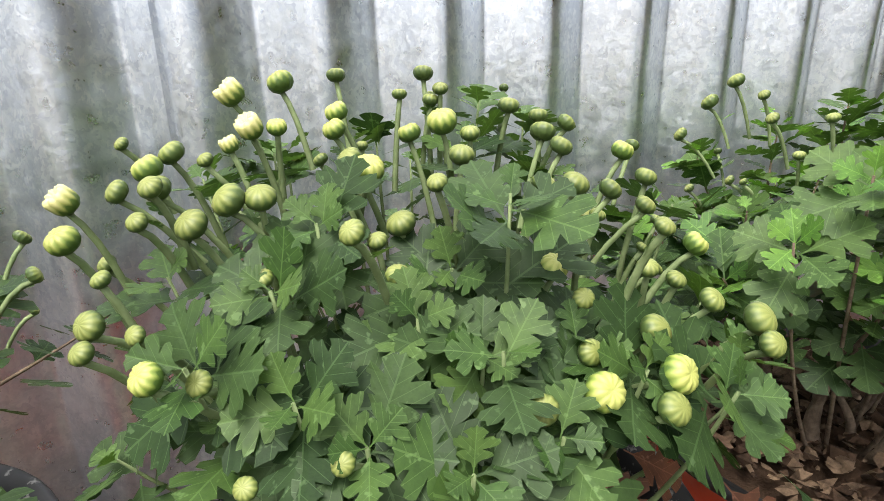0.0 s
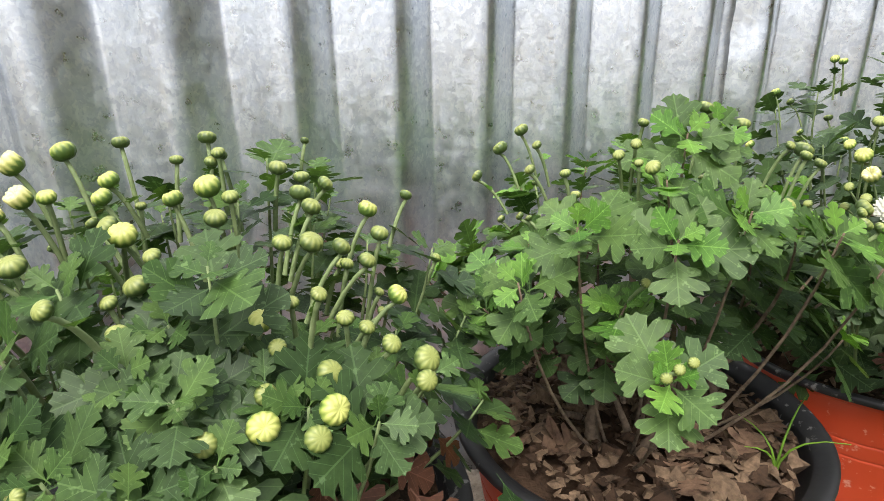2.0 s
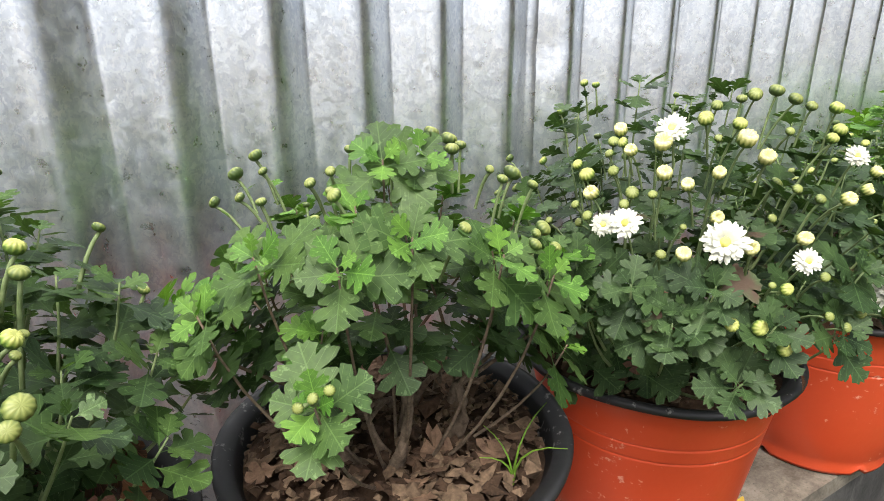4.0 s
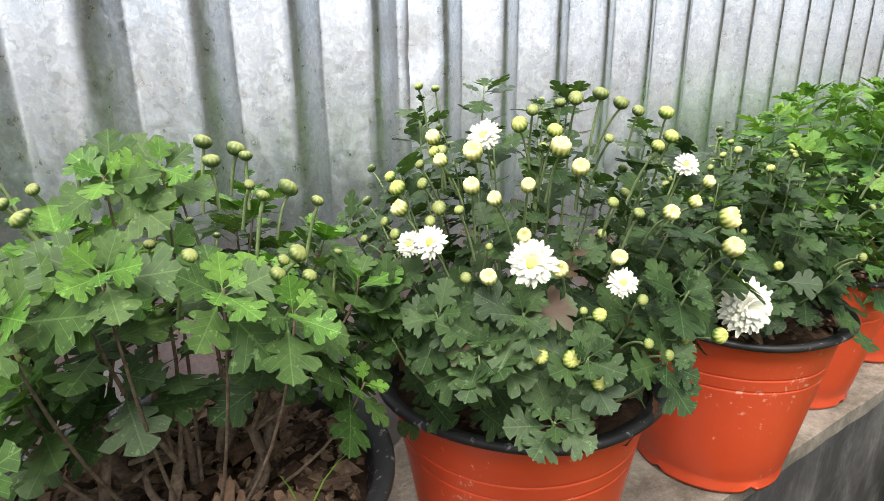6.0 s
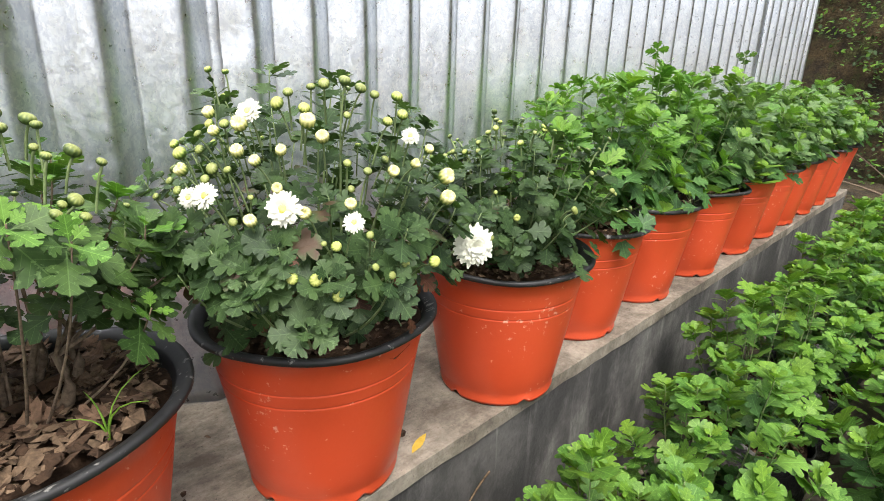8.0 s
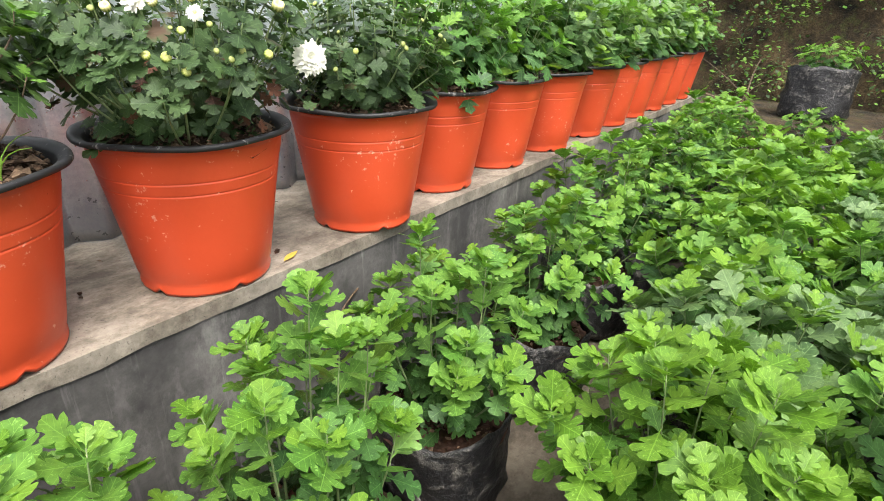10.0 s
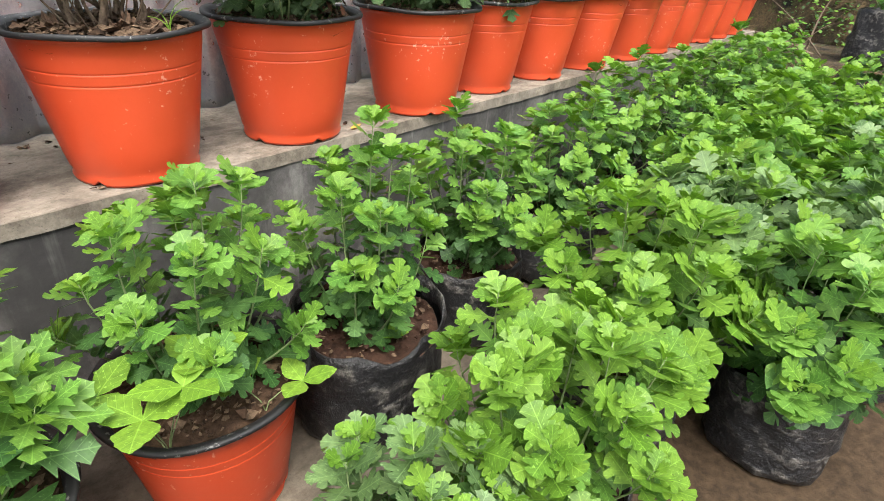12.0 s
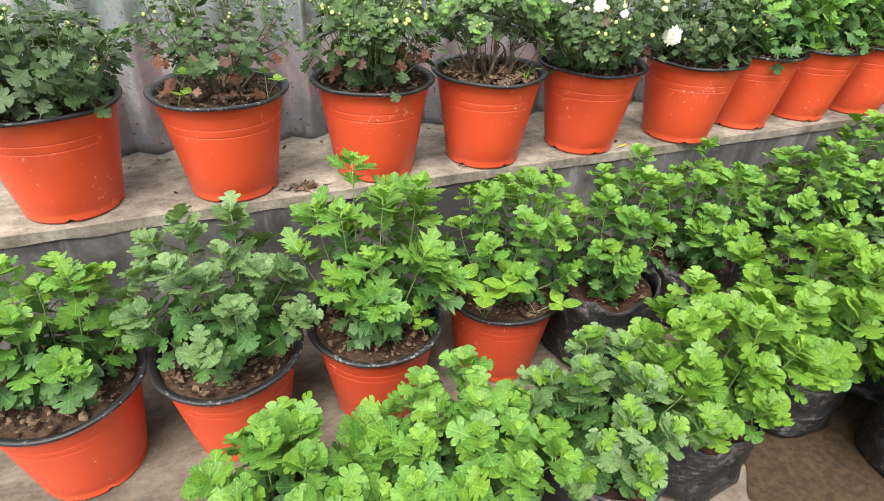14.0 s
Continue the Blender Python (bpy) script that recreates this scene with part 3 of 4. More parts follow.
    for s in sorted(forks):
        c, d = math.cos(s), math.sin(s)
        p0 = Vector((.02 * c + rng.uniform(-.015, .015), .02 * d + rng.uniform(-.015, .015), z0 - .006))
        p2 = Vector((.06 * c, .06 * d, z0 + .08))
        k = p0.lerp(p2, .5) + Vector((c * .025 + rng.uniform(-.02, .02), d * .025 + rng.uniform(-.02, .02), -.02))
        v, f = tube(bezier(p0, k, p2, 7), rng.uniform(.006, .0095), .0035, 8)
        part("woody_stem", mesh_from("woody_stem", v, f, [bark]), thing)
    for i in range(skirt):
        a = rng.uniform(0, 6.283)
        q, h = rng.uniform(.09, .185), rng.uniform(.01, .11)
        if math.sin(a) * q < skirt_from:
            continue
        at = Vector((q * math.cos(a), q * math.sin(a), POT_H - .01 + h))
        face = Vector((math.cos(a) * .8 + rng.uniform(-.3, .3), math.sin(a) * .8 + rng.uniform(-.3, .3), .8)).normalized()
        e1 = face.cross(Vector((0, 0, 1))).normalized()
        g = rng.uniform(0, 6.283)
        axis = e1 * math.cos(g) + face.cross(e1) * math.sin(g) + face * rng.uniform(-.1, .3)
        leaves.append((leaf_pose(at, axis, face, leaf * rng.uniform(.75, 1.2)), rng.randrange(7), old))
    leaves = crown + leaves
    heads = [(Vector(p), s, z, False) for p, s, z in buds] + [(Vector(p), s, z, True) for p, s, z in flowers]
    for p, s, z, fl in heads:
        foot = Vector((p.x * .25 + rng.uniform(-.06, .06), p.y * .25 + rng.uniform(-.06, .06), z0 + .02))
        a = p + (foot - p).normalized() * min((foot - p).length, stalk_len * rng.uniform(.8, 1.3))
        stalk = bezier(a, a.lerp(p, .5) + Vector((0, 0, .008)), p - Vector((0, 0, z * .35)), 5)
        stems.append((stalk, thick, thick * .8))
        d = (stalk[-1] - stalk[-2]).normalized()
        d = (d + Vector((rng.uniform(-.2, .2), rng.uniform(-.2, .2), .25)) + (Vector((-1.5, -1.0, .3)) if fl else Vector((p.x, p.y, 0)) * 1.5)).normalized()
        q = d.to_track_quat("Z", "Y").to_matrix().to_4x4()
        me = FLOWERS[s] if fl else rng.choice(BUDS[s])
        part("flower" if fl else "bud", me, thing, Matrix.Translation(p) @ q @ pose(0, 0, 0, 0, 0, rng.uniform(0, 360)) @ Matrix.Diagonal((z, z, z * (1 if fl else .86), 1)))
        if rng.random() < .35:
            ax = Vector((rng.uniform(-1, 1), rng.uniform(-1, 1), .6))
            leaves.append((leaf_pose(stalk[2], ax, Vector((0, 0, 1)), leaf * .28), rng.randrange(7), young))
    if single:
        for m, i, mt in leaves[:300]:
            part("leaf", leaf_mesh(kind, i, mt), thing, m)
        leaves = leaves[300:]
    if leaves:
        mats = list({m[2].name: m[2] for m in leaves}.values())
        pcs = []
        for m, i, mt in leaves:
            v, f, u = SHAPES[kind][i]
            pcs.append(([m @ x for x in v], f, mats.index(mt), u))
        ob = part("foliage", joined("foliage", pcs, mats, True), thing)
        ob["kind"] = "stuff"
    for pts, r0, r1 in stems:
        v, f = tube(pts, r0 * (.75 if bark else 1), r1, 6 if single else 4)
        part("stem", mesh_from("stem", v, f, [bark if bark and r0 > .002 else STEM]), thing)
    for i in range(int(woody)):
        a = rng.uniform(0, 6.28)
        r = rng.uniform(.01, .05)
        p0 = Vector((r * math.cos(a), r * math.sin(a), z0 - .005))
        tip = Vector(rng.choice(tips))
        p2 = Vector((tip.x * .5, tip.y * .5, z0 + (tip.z - z0) * rng.uniform(.25, .5)))
        v, f = tube(bezier(p0, p0.lerp(p2, .5) + Vector((rng.uniform(-.05, .05), rng.uniform(-.05, .05), rng.uniform(-.03, .02))), p2, 7), rng.uniform(.004, .007), .002, 7)
        part("woody_stem", mesh_from("woody_stem", v, f, [WOOD]), thing)


def dome(seed, n, r, h, z, inner=.25, cx=0.0, cy=0.0):
    """n tips spread over a dome of radius r whose top is h above z."""
    rng = random.Random(seed)
    out = []
    for i in range(n):
        q = math.sqrt((i + .5) / n)
        a = i * 2.39996 + rng.uniform(-.3, .3)
        hh = h * math.sqrt(max(0, 1 - (q * .93) ** 2)) * rng.uniform(.74, 1.14) + .03
        out.append((cx + r * q * math.cos(a), cy + r * q * math.sin(a), z + hh))
    return out


def scatter_buds(seed, tips, n, states, size, rise=.03):
    rng = random.Random(seed)
    out = []
    for i in range(n):
        t = Vector(rng.choice(tips))
        out.append((t + Vector((rng.uniform(-.03, .03), rng.uniform(-.03, .03), rng.uniform(0, rise))), rng.choice(states), size * rng.uniform(.7, 1.15)))
    return out


def weed(thing, seed, at, n=4, size=.035, tall=.085):
    rng = random.Random(seed)
    for i in range(n):
        a = rng.uniform(0, 6.28)
        top = Vector(at) + Vector((math.cos(a) * size, math.sin(a) * size, rng.uniform(.35 * tall, tall)))
        v, f = tube(bezier(Vector(at), Vector(at) + Vector((0, 0, .03)), top, 4), .001, .0008, 5)
        part("weed_stalk", mesh_from("weed_stalk", v, f, [STEM]), thing)
        for k in range(3):
            b = a + k * 2.1
            part("weed_leaf", leaf_mesh("plain", rng.randrange(7), LEAF_LIME), thing, leaf_pose(top, Vector((math.cos(b), math.sin(b), .3)), Vector((0, 0, 1)), size * rng.uniform(.8, 1.1)))


POT_BODY, POT_RIM = pot_meshes(POT_R, POT_B, POT_H)


def earth(thing, meshes, label):
    part("soil", meshes[0], thing, None, label)
    part("litter", meshes[1], thing, None, "dry leaf litter and crumbs")["kind"] = "stuff"


def potted(x, y, z, label, group, seed, litter=420, soil=None, scale=1.0, chip=1.0, dead=10):
    thing = tagged(new("potted_chrysanthemum"), label, "potted plant", group)
    thing.matrix_basis = pose(x, y, z)
    p = part("pot", POT_BODY, thing, pose(0, 0, 0, 0, 0, (seed * 53) % 360) @ Matrix.Scale(scale, 4), "orange-red plastic pot")
    part("rim", POT_RIM, p, None, "black plastic rim")
    rng = random.Random(seed)
    earth(thing, soil_mesh((POT_R - .018) * scale, POT_H * .90 * scale, rng, soil or SOIL, litter, chip * .62, dead), "dark crumbly soil")
    return thing


def bagged(x, y, z, label, group, seed, r=.13, h=.2, soil=None):
    thing = tagged(new("bagged_chrysanthemum"), label, "potted plant", group)
    thing.matrix_basis = pose(x, y, z)
    rng = random.Random(seed)
    part("grow_bag", bag_mesh(r, h, rng), thing, None, "wrinkled black polythene bag")
    earth(thing, soil_mesh(r * .95, h * .84, rng, soil or RED_SOIL, 260, .6, 2), "reddish crumbly soil")
    return thing


# ---- setting ----
LEDGE_Z, EDGE_Y, WALL_Y, WALL_END = 0.4374, 0.163, 0.53, 4.02


def box(name, lo, hi, mats, bevel=0.0, cuts=0):
    bm = bmesh.new()
    bmesh.ops.create_cube(bm, size=1)
    for v in bm.verts:
        v.co = Vector([lo[i] + (v.co[i] + .5) * (hi[i] - lo[i]) for i in range(3)])
    if bevel:
        bmesh.ops.bevel(bm, geom=bm.edges[:], offset=bevel, segments=2, affect="EDGES")
    me = bpy.data.meshes.new(name)
    bm.to_mesh(me)
    bm.free()
    for m in mats:
        me.materials.append(m)
    return me


# ground: one sheet to the horizon
gm = mesh_from("ground", [(-400, -400, 0), (400, -400, 0), (400, 400, 0), (-400, 400, 0)], [(0, 1, 2, 3)], [GROUND])
# Brown soil sheet; its colour also holds the shade between the bags.
def damp_shade_patch():
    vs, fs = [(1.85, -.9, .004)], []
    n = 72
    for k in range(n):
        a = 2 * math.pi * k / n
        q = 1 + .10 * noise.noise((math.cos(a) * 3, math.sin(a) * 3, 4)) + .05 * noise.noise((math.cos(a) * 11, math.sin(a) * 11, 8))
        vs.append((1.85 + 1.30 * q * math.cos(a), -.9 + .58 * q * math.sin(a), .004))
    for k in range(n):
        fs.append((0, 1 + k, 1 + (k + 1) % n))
    return mesh_from("ground_damp_soil", vs, fs, [simple("shaded_damp_soil", (0.022, 0.014, 0.008), (0.075, 0.049, 0.027), 55, 0.75, 1.0)])


tagged(new("ground_damp_soil", damp_shade_patch()), "wet brown soil on the yard floor, darkened for shade between the bags", "ground", "", "structure")
tagged(new("ground", gm), "worn grey-brown cement yard with damp stains", "ground", "", "structure")

# the raised ledge: a block in a darker cement colour, a paler one on top
tagged(new("ledge", box("ledge", (-6, EDGE_Y + .004, 0), (3.86, 1.2, LEDGE_Z - .012), [FACEC])), "dark grey cement ledge wall with pale drips", "ledge", "", "structure")


def screed():
    nx, ny = 260, 6
    vs, fs = [], []
    for j in range(ny):
        for i in range(nx):
            x = -6 + 9.86 * i / (nx - 1)
            e = .003 * noise.noise((x * 7, 3, 0)) + .002 * noise.noise((x * 25, 9, 0))
            y0 = EDGE_Y + e
            y = y0 if j < 2 else y0 + (1.2 - y0) * ((j - 1) / (ny - 2)) ** 1.5
            z = LEDGE_Z - .03 + .006 * noise.noise((x * 11, 0, 5)) if j == 0 else LEDGE_Z + (.0 if j > 1 else -.002)
            vs.append((x, y, z))
    for j in range(ny - 1):
        for i in range(nx - 1):
            fs.append((j * nx + i, j * nx + i + 1, (j + 1) * nx + i + 1, (j + 1) * nx + i))
    return mesh_from("ledge_top", vs, fs, [TOPC], smooth=False)


tagged(new("ledge_top", screed()), "pale blotched cement top along the ledge", "ledge", "", "structure")


# corrugated sheets, one object a sheet
PITCH, DEPTH = .1072, .0155


def sheet(x0, x1, lift, seed):
    prof = [(.07, -1), (.095, -.92), (.20, -.50), (.32, .10), (.42, .62), (.49, .90), (.55, 1), (.61, .93), (.70, .62), (.84, -.05), (.97, -.68), (1.04, -.96)]
    xs = []
    k = math.floor(x0 / PITCH)
    while k * PITCH < x1:
        for u, d in prof:
            x = (k + u) * PITCH
            if x0 <= x <= x1:
                xs.append((x, d))
        k += 1
    rows = 80
    vs, fs = [], []
    for j in range(rows):
        z = LEDGE_Z + .004 + 2.1 * (j / (rows - 1))
        for x, d in xs:
            w = .003 * noise.noise((x * 3, z * 2.2, seed)) + .0016 * noise.noise((x * 9, z * 7, seed + 3))
            dx = .004 * noise.noise((x * 5, z * 1.3, seed + 9))
            dent = .006 * math.exp(-(((x - .79) / .022) ** 2 + ((z - 1.035 - .6 * (x - .79)) / .016) ** 2))
            vs.append((x + dx, WALL_Y - d * DEPTH - lift + w + dent, z))
    n = len(xs)
    for j in range(rows - 1):
        for i in range(n - 1):
            fs.append((j * n + i, j * n + i + 1, (j + 1) * n + i + 1, (j + 1) * n + i))
    me = mesh_from("corrugated_sheet", vs, fs, [STEEL])
    return me


for i, (a, b) in enumerate([(-2.6, -1.75), (-1.77, -.90), (-.92, -.05), (-.08, .78), (.76, 1.62), (1.60, 2.45), (2.43, 3.26), (3.24, WALL_END)]):
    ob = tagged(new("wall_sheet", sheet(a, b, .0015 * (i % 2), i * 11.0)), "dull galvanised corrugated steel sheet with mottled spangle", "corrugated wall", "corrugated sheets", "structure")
    sol = ob.modifiers.new("thickness", "SOLIDIFY")
    sol.thickness, sol.offset = .0012, 1


# the dark mossy bank beyond the end of the sheets
def bank():
    nu, nv = 70, 44
    vs, fs = [], []
    for j in range(nv):
        for i in range(nu):
            y, z = 3.0 - 9.5 * i / (nu - 1), 4.4 * j / (nv - 1)
            x = 5.85 + .2 * z + .16 * noise.noise((y * 1.3, z * 1.6, 2)) + .07 * noise.noise((y * 5, z * 5, 7)) + .03 * noise.noise((y * 14, z * 14, 1))
            vs.append((x, y, z - .02))
    for j in range(nv - 1):
        for i in range(nu - 1):
            fs.append((j * nu + i, (j + 1) * nu + i, (j + 1) * nu + i + 1, j * nu + i + 1))
    return mesh_from("bank", vs, fs, [MOSS])


tagged(new("backdrop_bank", bank()), "dark damp mossy earth bank closing the yard", "bank", "", "structure")

# ---- potted plants on the ledge ----
ROW = "orange pots on the ledge"
TOP = POT_H * .90
RIMZ = POT_H - .03
LEDGE_POTS = [(-.652, .285), (-.291, .274), (.081, .275), (.407, .264), (.746, .265), (1.117, .245), (1.428, .286), (1.724, .288), (2.01, .275),
              (2.31, .273), (2.58, .273), (2.834, .273), (3.09, .27), (3.34, .27), (3.58, .27)]

# heads and leading shoots of the three plants passed closest: places in the pot's own space, and size
BUDS_A_GREEN = [(-0.041, 0.023, 0.509, 0.0095), (0.006, 0.024, 0.509, 0.0107), (-0.012, 0.006, 0.499, 0.0074), (0.011, 0.010, 0.501, 0.0083), (0.014, -0.026, 0.481, 0.0095), (0.005, -0.039, 0.473, 0.0120), (0.043, -0.006, 0.492, 0.0111), (0.055, -0.016, 0.487, 0.0093), (0.068, -0.022, 0.483, 0.0099), (0.052, -0.027, 0.480, 0.0123), (0.056, -0.039, 0.474, 0.0114), (-0.117, -0.027, 0.480, 0.0110), (-0.121, -0.047, 0.469, 0.0107), (-0.135, -0.047, 0.469, 0.0094), (-0.109, -0.065, 0.458, 0.0121), (-0.096, -0.055, 0.464, 0.0138), (-0.084, -0.055, 0.464, 0.0125), (-0.046, -0.037, 0.474, 0.0111), (-0.052, -0.050, 0.467, 0.0100), (-0.033, -0.074, 0.453, 0.0115), (-0.040, -0.097, 0.440, 0.0093), (0.051, -0.062, 0.460, 0.0131), (0.044, -0.132, 0.420, 0.0120), (-0.009, -0.149, 0.410, 0.0097)]
BUDS_A_SIDE = [(0.066, -0.067, 0.457, 0.0108), (0.089, -0.061, 0.460, 0.0104), (0.077, -0.078, 0.451, 0.0092), (0.024, -0.116, 0.429, 0.0082), (0.057, -0.108, 0.434, 0.0086), (0.066, -0.114, 0.430, 0.0078), (0.016, -0.135, 0.418, 0.0092), (0.075, -0.124, 0.424, 0.0096), (0.089, -0.134, 0.418, 0.0131), (0.085, -0.144, 0.413, 0.0100), (0.033, -0.157, 0.406, 0.0111), (-0.137, -0.101, 0.438, 0.0097), (-0.138, -0.109, 0.433, 0.0076), (-0.106, -0.124, 0.425, 0.0077), (-0.124, -0.106, 0.435, 0.0064), (-0.086, -0.091, 0.443, 0.0074), (-0.070, -0.152, 0.409, 0.0067), (-0.095, -0.152, 0.408, 0.0064), (-0.136, -0.084, 0.447, 0.0066), (-0.127, -0.062, 0.460, 0.0080), (-0.104, -0.033, 0.477, 0.0068), (0.036, -0.060, 0.461, 0.0104), (-0.044, -0.081, 0.449, 0.0078), (0.034, -0.095, 0.441, 0.0075)]
BUDS_A_PALE = [(-0.069, 0.017, 0.506, 0.0139), (-0.074, -0.015, 0.487, 0.0098), (-0.046, -0.007, 0.492, 0.0121), (-0.049, -0.018, 0.485, 0.0116), (0.003, -0.017, 0.486, 0.0161), (-0.015, -0.023, 0.482, 0.0116), (0.087, -0.044, 0.470, 0.0119), (-0.125, -0.036, 0.475, 0.0131), (-0.149, -0.068, 0.457, 0.0120), (-0.039, -0.044, 0.470, 0.0151), (0.019, -0.102, 0.437, 0.0126), (0.086, -0.100, 0.438, 0.0114), (0.013, -0.148, 0.411, 0.0144), (0.042, -0.147, 0.411, 0.0148), (-0.120, -0.120, 0.427, 0.0111)]
BUDS_A_OPEN = [(-0.092, 0.010, 0.501, 0.0169), (-0.085, -0.015, 0.487, 0.0155), (-0.094, -0.025, 0.481, 0.0105), (-0.151, -0.051, 0.467, 0.0142)]
SHOOTS_A = [(-0.038, -0.114, 0.430), (-0.084, -0.096, 0.440), (-0.081, -0.134, 0.419), (-0.110, -0.119, 0.428), (0.032, -0.144, 0.413), (-0.021, -0.131, 0.421), (0.059, -0.156, 0.406), (-0.063, -0.149, 0.410), (-0.036, -0.161, 0.403), (-0.006, -0.157, 0.405), (-0.065, -0.070, 0.455), (-0.020, -0.097, 0.440)]
BUDS_B_FRONT = [(0.037, -0.009, 0.515, 0.0125), (-0.039, -0.028, 0.509, 0.0078), (-0.000, -0.015, 0.514, 0.0076), (-0.088, 0.055, 0.499, 0.0115), (-0.104, 0.060, 0.485, 0.0124), (-0.089, 0.029, 0.490, 0.0076), (-0.076, -0.050, 0.492, 0.0078), (-0.068, -0.073, 0.487, 0.0096), (-0.113, -0.002, 0.478, 0.0077), (-0.105, -0.034, 0.480, 0.0072), (-0.122, 0.065, 0.463, 0.0098), (-0.061, -0.048, 0.498, 0.0073)]
BUDS_B_SIDE = [(0.034, -0.046, 0.506, 0.0109), (0.062, 0.006, 0.507, 0.0142), (0.065, -0.007, 0.503, 0.0098), (0.076, -0.065, 0.487, 0.0136), (0.095, -0.066, 0.476, 0.0087), (0.060, -0.123, 0.459, 0.0111), (0.044, -0.135, 0.453, 0.0088), (0.062, -0.134, 0.448, 0.0084), (0.050, -0.128, 0.458, 0.0066), (0.054, -0.083, 0.487, 0.0081), (0.049, -0.074, 0.493, 0.0068)]
SHOOTS_B = [(-0.112, -0.150, 0.391), (-0.083, -0.115, 0.454), (-0.156, -0.065, 0.422), (-0.121, -0.073, 0.455), (-0.027, -0.057, 0.504), (-0.038, -0.122, 0.467), (-0.074, -0.159, 0.412)]
SHOOTS_B_SIDE = [(0.041, -0.176, 0.403), (0.014, -0.142, 0.453), (0.114, -0.135, 0.410), (-0.025, -0.125, 0.467), (0.047, -0.151, 0.436), (0.004, -0.054, 0.507)]
BUDS_C_GREEN = [(-0.055, -0.118, 0.540, 0.0133), (-0.034, -0.123, 0.543, 0.0146), (-0.068, -0.115, 0.537, 0.0098), (-0.022, -0.133, 0.536, 0.0138), (-0.011, -0.141, 0.530, 0.0113), (-0.089, -0.108, 0.532, 0.0112), (-0.160, -0.063, 0.493, 0.0088), (-0.164, -0.073, 0.480, 0.0109), (-0.163, -0.094, 0.465, 0.0128), (-0.155, -0.108, 0.465, 0.0089), (-0.188, -0.056, 0.451, 0.0088), (-0.187, -0.070, 0.444, 0.0101), (-0.170, -0.093, 0.456, 0.0098), (-0.051, -0.149, 0.512, 0.0088), (-0.053, -0.182, 0.463, 0.0101), (-0.069, -0.172, 0.471, 0.0091), (-0.164, -0.129, 0.422, 0.0094), (-0.148, -0.134, 0.443, 0.0065), (-0.108, -0.187, 0.404, 0.0065), (-0.039, -0.220, 0.378, 0.0113), (-0.055, -0.219, 0.369, 0.0095), (-0.069, -0.212, 0.379, 0.0085), (-0.068, -0.203, 0.408, 0.0091)]
BUDS_C_PALE = [(-0.150, -0.068, 0.502, 0.0104), (-0.101, -0.108, 0.522, 0.0149), (-0.084, -0.127, 0.518, 0.0133), (-0.175, -0.054, 0.475, 0.0153), (-0.174, -0.041, 0.482, 0.0107), (-0.012, -0.162, 0.505, 0.0119), (-0.137, -0.178, 0.375, 0.0130), (-0.106, -0.203, 0.357, 0.0135), (-0.099, -0.193, 0.401, 0.0117), (-0.120, -0.190, 0.373, 0.0146), (-0.005, -0.225, 0.373, 0.0146)]
BUDS_C_OPEN = [(-0.146, -0.061, 0.511, 0.0138), (-0.150, -0.078, 0.496, 0.0125), (-0.087, -0.136, 0.506, 0.0177), (-0.081, -0.151, 0.493, 0.0152), (-0.179, -0.066, 0.461, 0.0149), (-0.144, -0.108, 0.480, 0.0149), (-0.116, -0.136, 0.482, 0.0125), (-0.136, -0.125, 0.473, 0.0125), (-0.129, -0.148, 0.451, 0.0122), (-0.153, -0.141, 0.423, 0.0143), (-0.115, -0.171, 0.430, 0.0136), (-0.078, -0.188, 0.436, 0.0134), (-0.028, -0.189, 0.461, 0.0137), (0.001, -0.188, 0.465, 0.0119), (0.032, -0.204, 0.428, 0.0190), (0.040, -0.193, 0.448, 0.0202), (0.027, -0.181, 0.476, 0.0117), (-0.133, -0.095, 0.503, 0.0177)]
FLOWERS_C = [(-0.123, -0.094, 0.514, 0.0242), (-0.174, -0.100, 0.442, 0.0246), (-0.183, -0.085, 0.439, 0.0190), (-0.129, -0.158, 0.434, 0.0328), (-0.079, -0.194, 0.420, 0.0194), (0.009, -0.173, 0.490, 0.0183)]
SHOOTS_C = [(-0.134, -0.192, 0.330), (-0.205, -0.094, 0.372), (-0.168, -0.150, 0.372), (-0.053, -0.220, 0.367), (-0.110, -0.196, 0.374), (-0.183, -0.119, 0.397), (-0.201, -0.073, 0.411), (-0.141, -0.164, 0.402), (-0.029, -0.212, 0.409)]


def ledge_plant(i, label, seed, **kw):
    x, y = LEDGE_POTS[i]
    return potted(x, y, LEDGE_Z + .001, label, ROW, seed, **kw)


def heads(spots, state, k=1.0):
    return [((x, y, z), state, s * k) for x, y, z, s in spots]


th = ledge_plant(0, "leafy dark green chrysanthemum with tiny buds in an orange pot", 1)
tp = dome(1, 34, .21, .20, RIMZ)
grow(th, 1, TOP, tp, leaf=.044, per=22, low=.08, skirt=90, single=False, buds=scatter_buds(1, tp, 40, (0,), .008), stalk_len=.03, young=LEAF_DEEP)
th = ledge_plant(1, "sparse woody chrysanthemum with withered leaves in an orange pot", 2)
tp = dome(2, 30, .20, .24, RIMZ)
grow(th, 2, TOP, tp, leaf=.036, per=13, low=.1, bark=WOOD, withered=18, single=False, buds=scatter_buds(2, tp, 46, (0,), .008), stalk_len=.03, woody=16, young=LEAF_DEEP)
weed(th, 2, (-.09, -.09, TOP), 2, .03)
weed(th, 3, (.10, -.08, TOP), 2, .03)
th = ledge_plant(2, "budding chrysanthemum crowded with green and cream buds in an orange pot", 3)
tp = dome(3, 44, .175, .23, RIMZ)
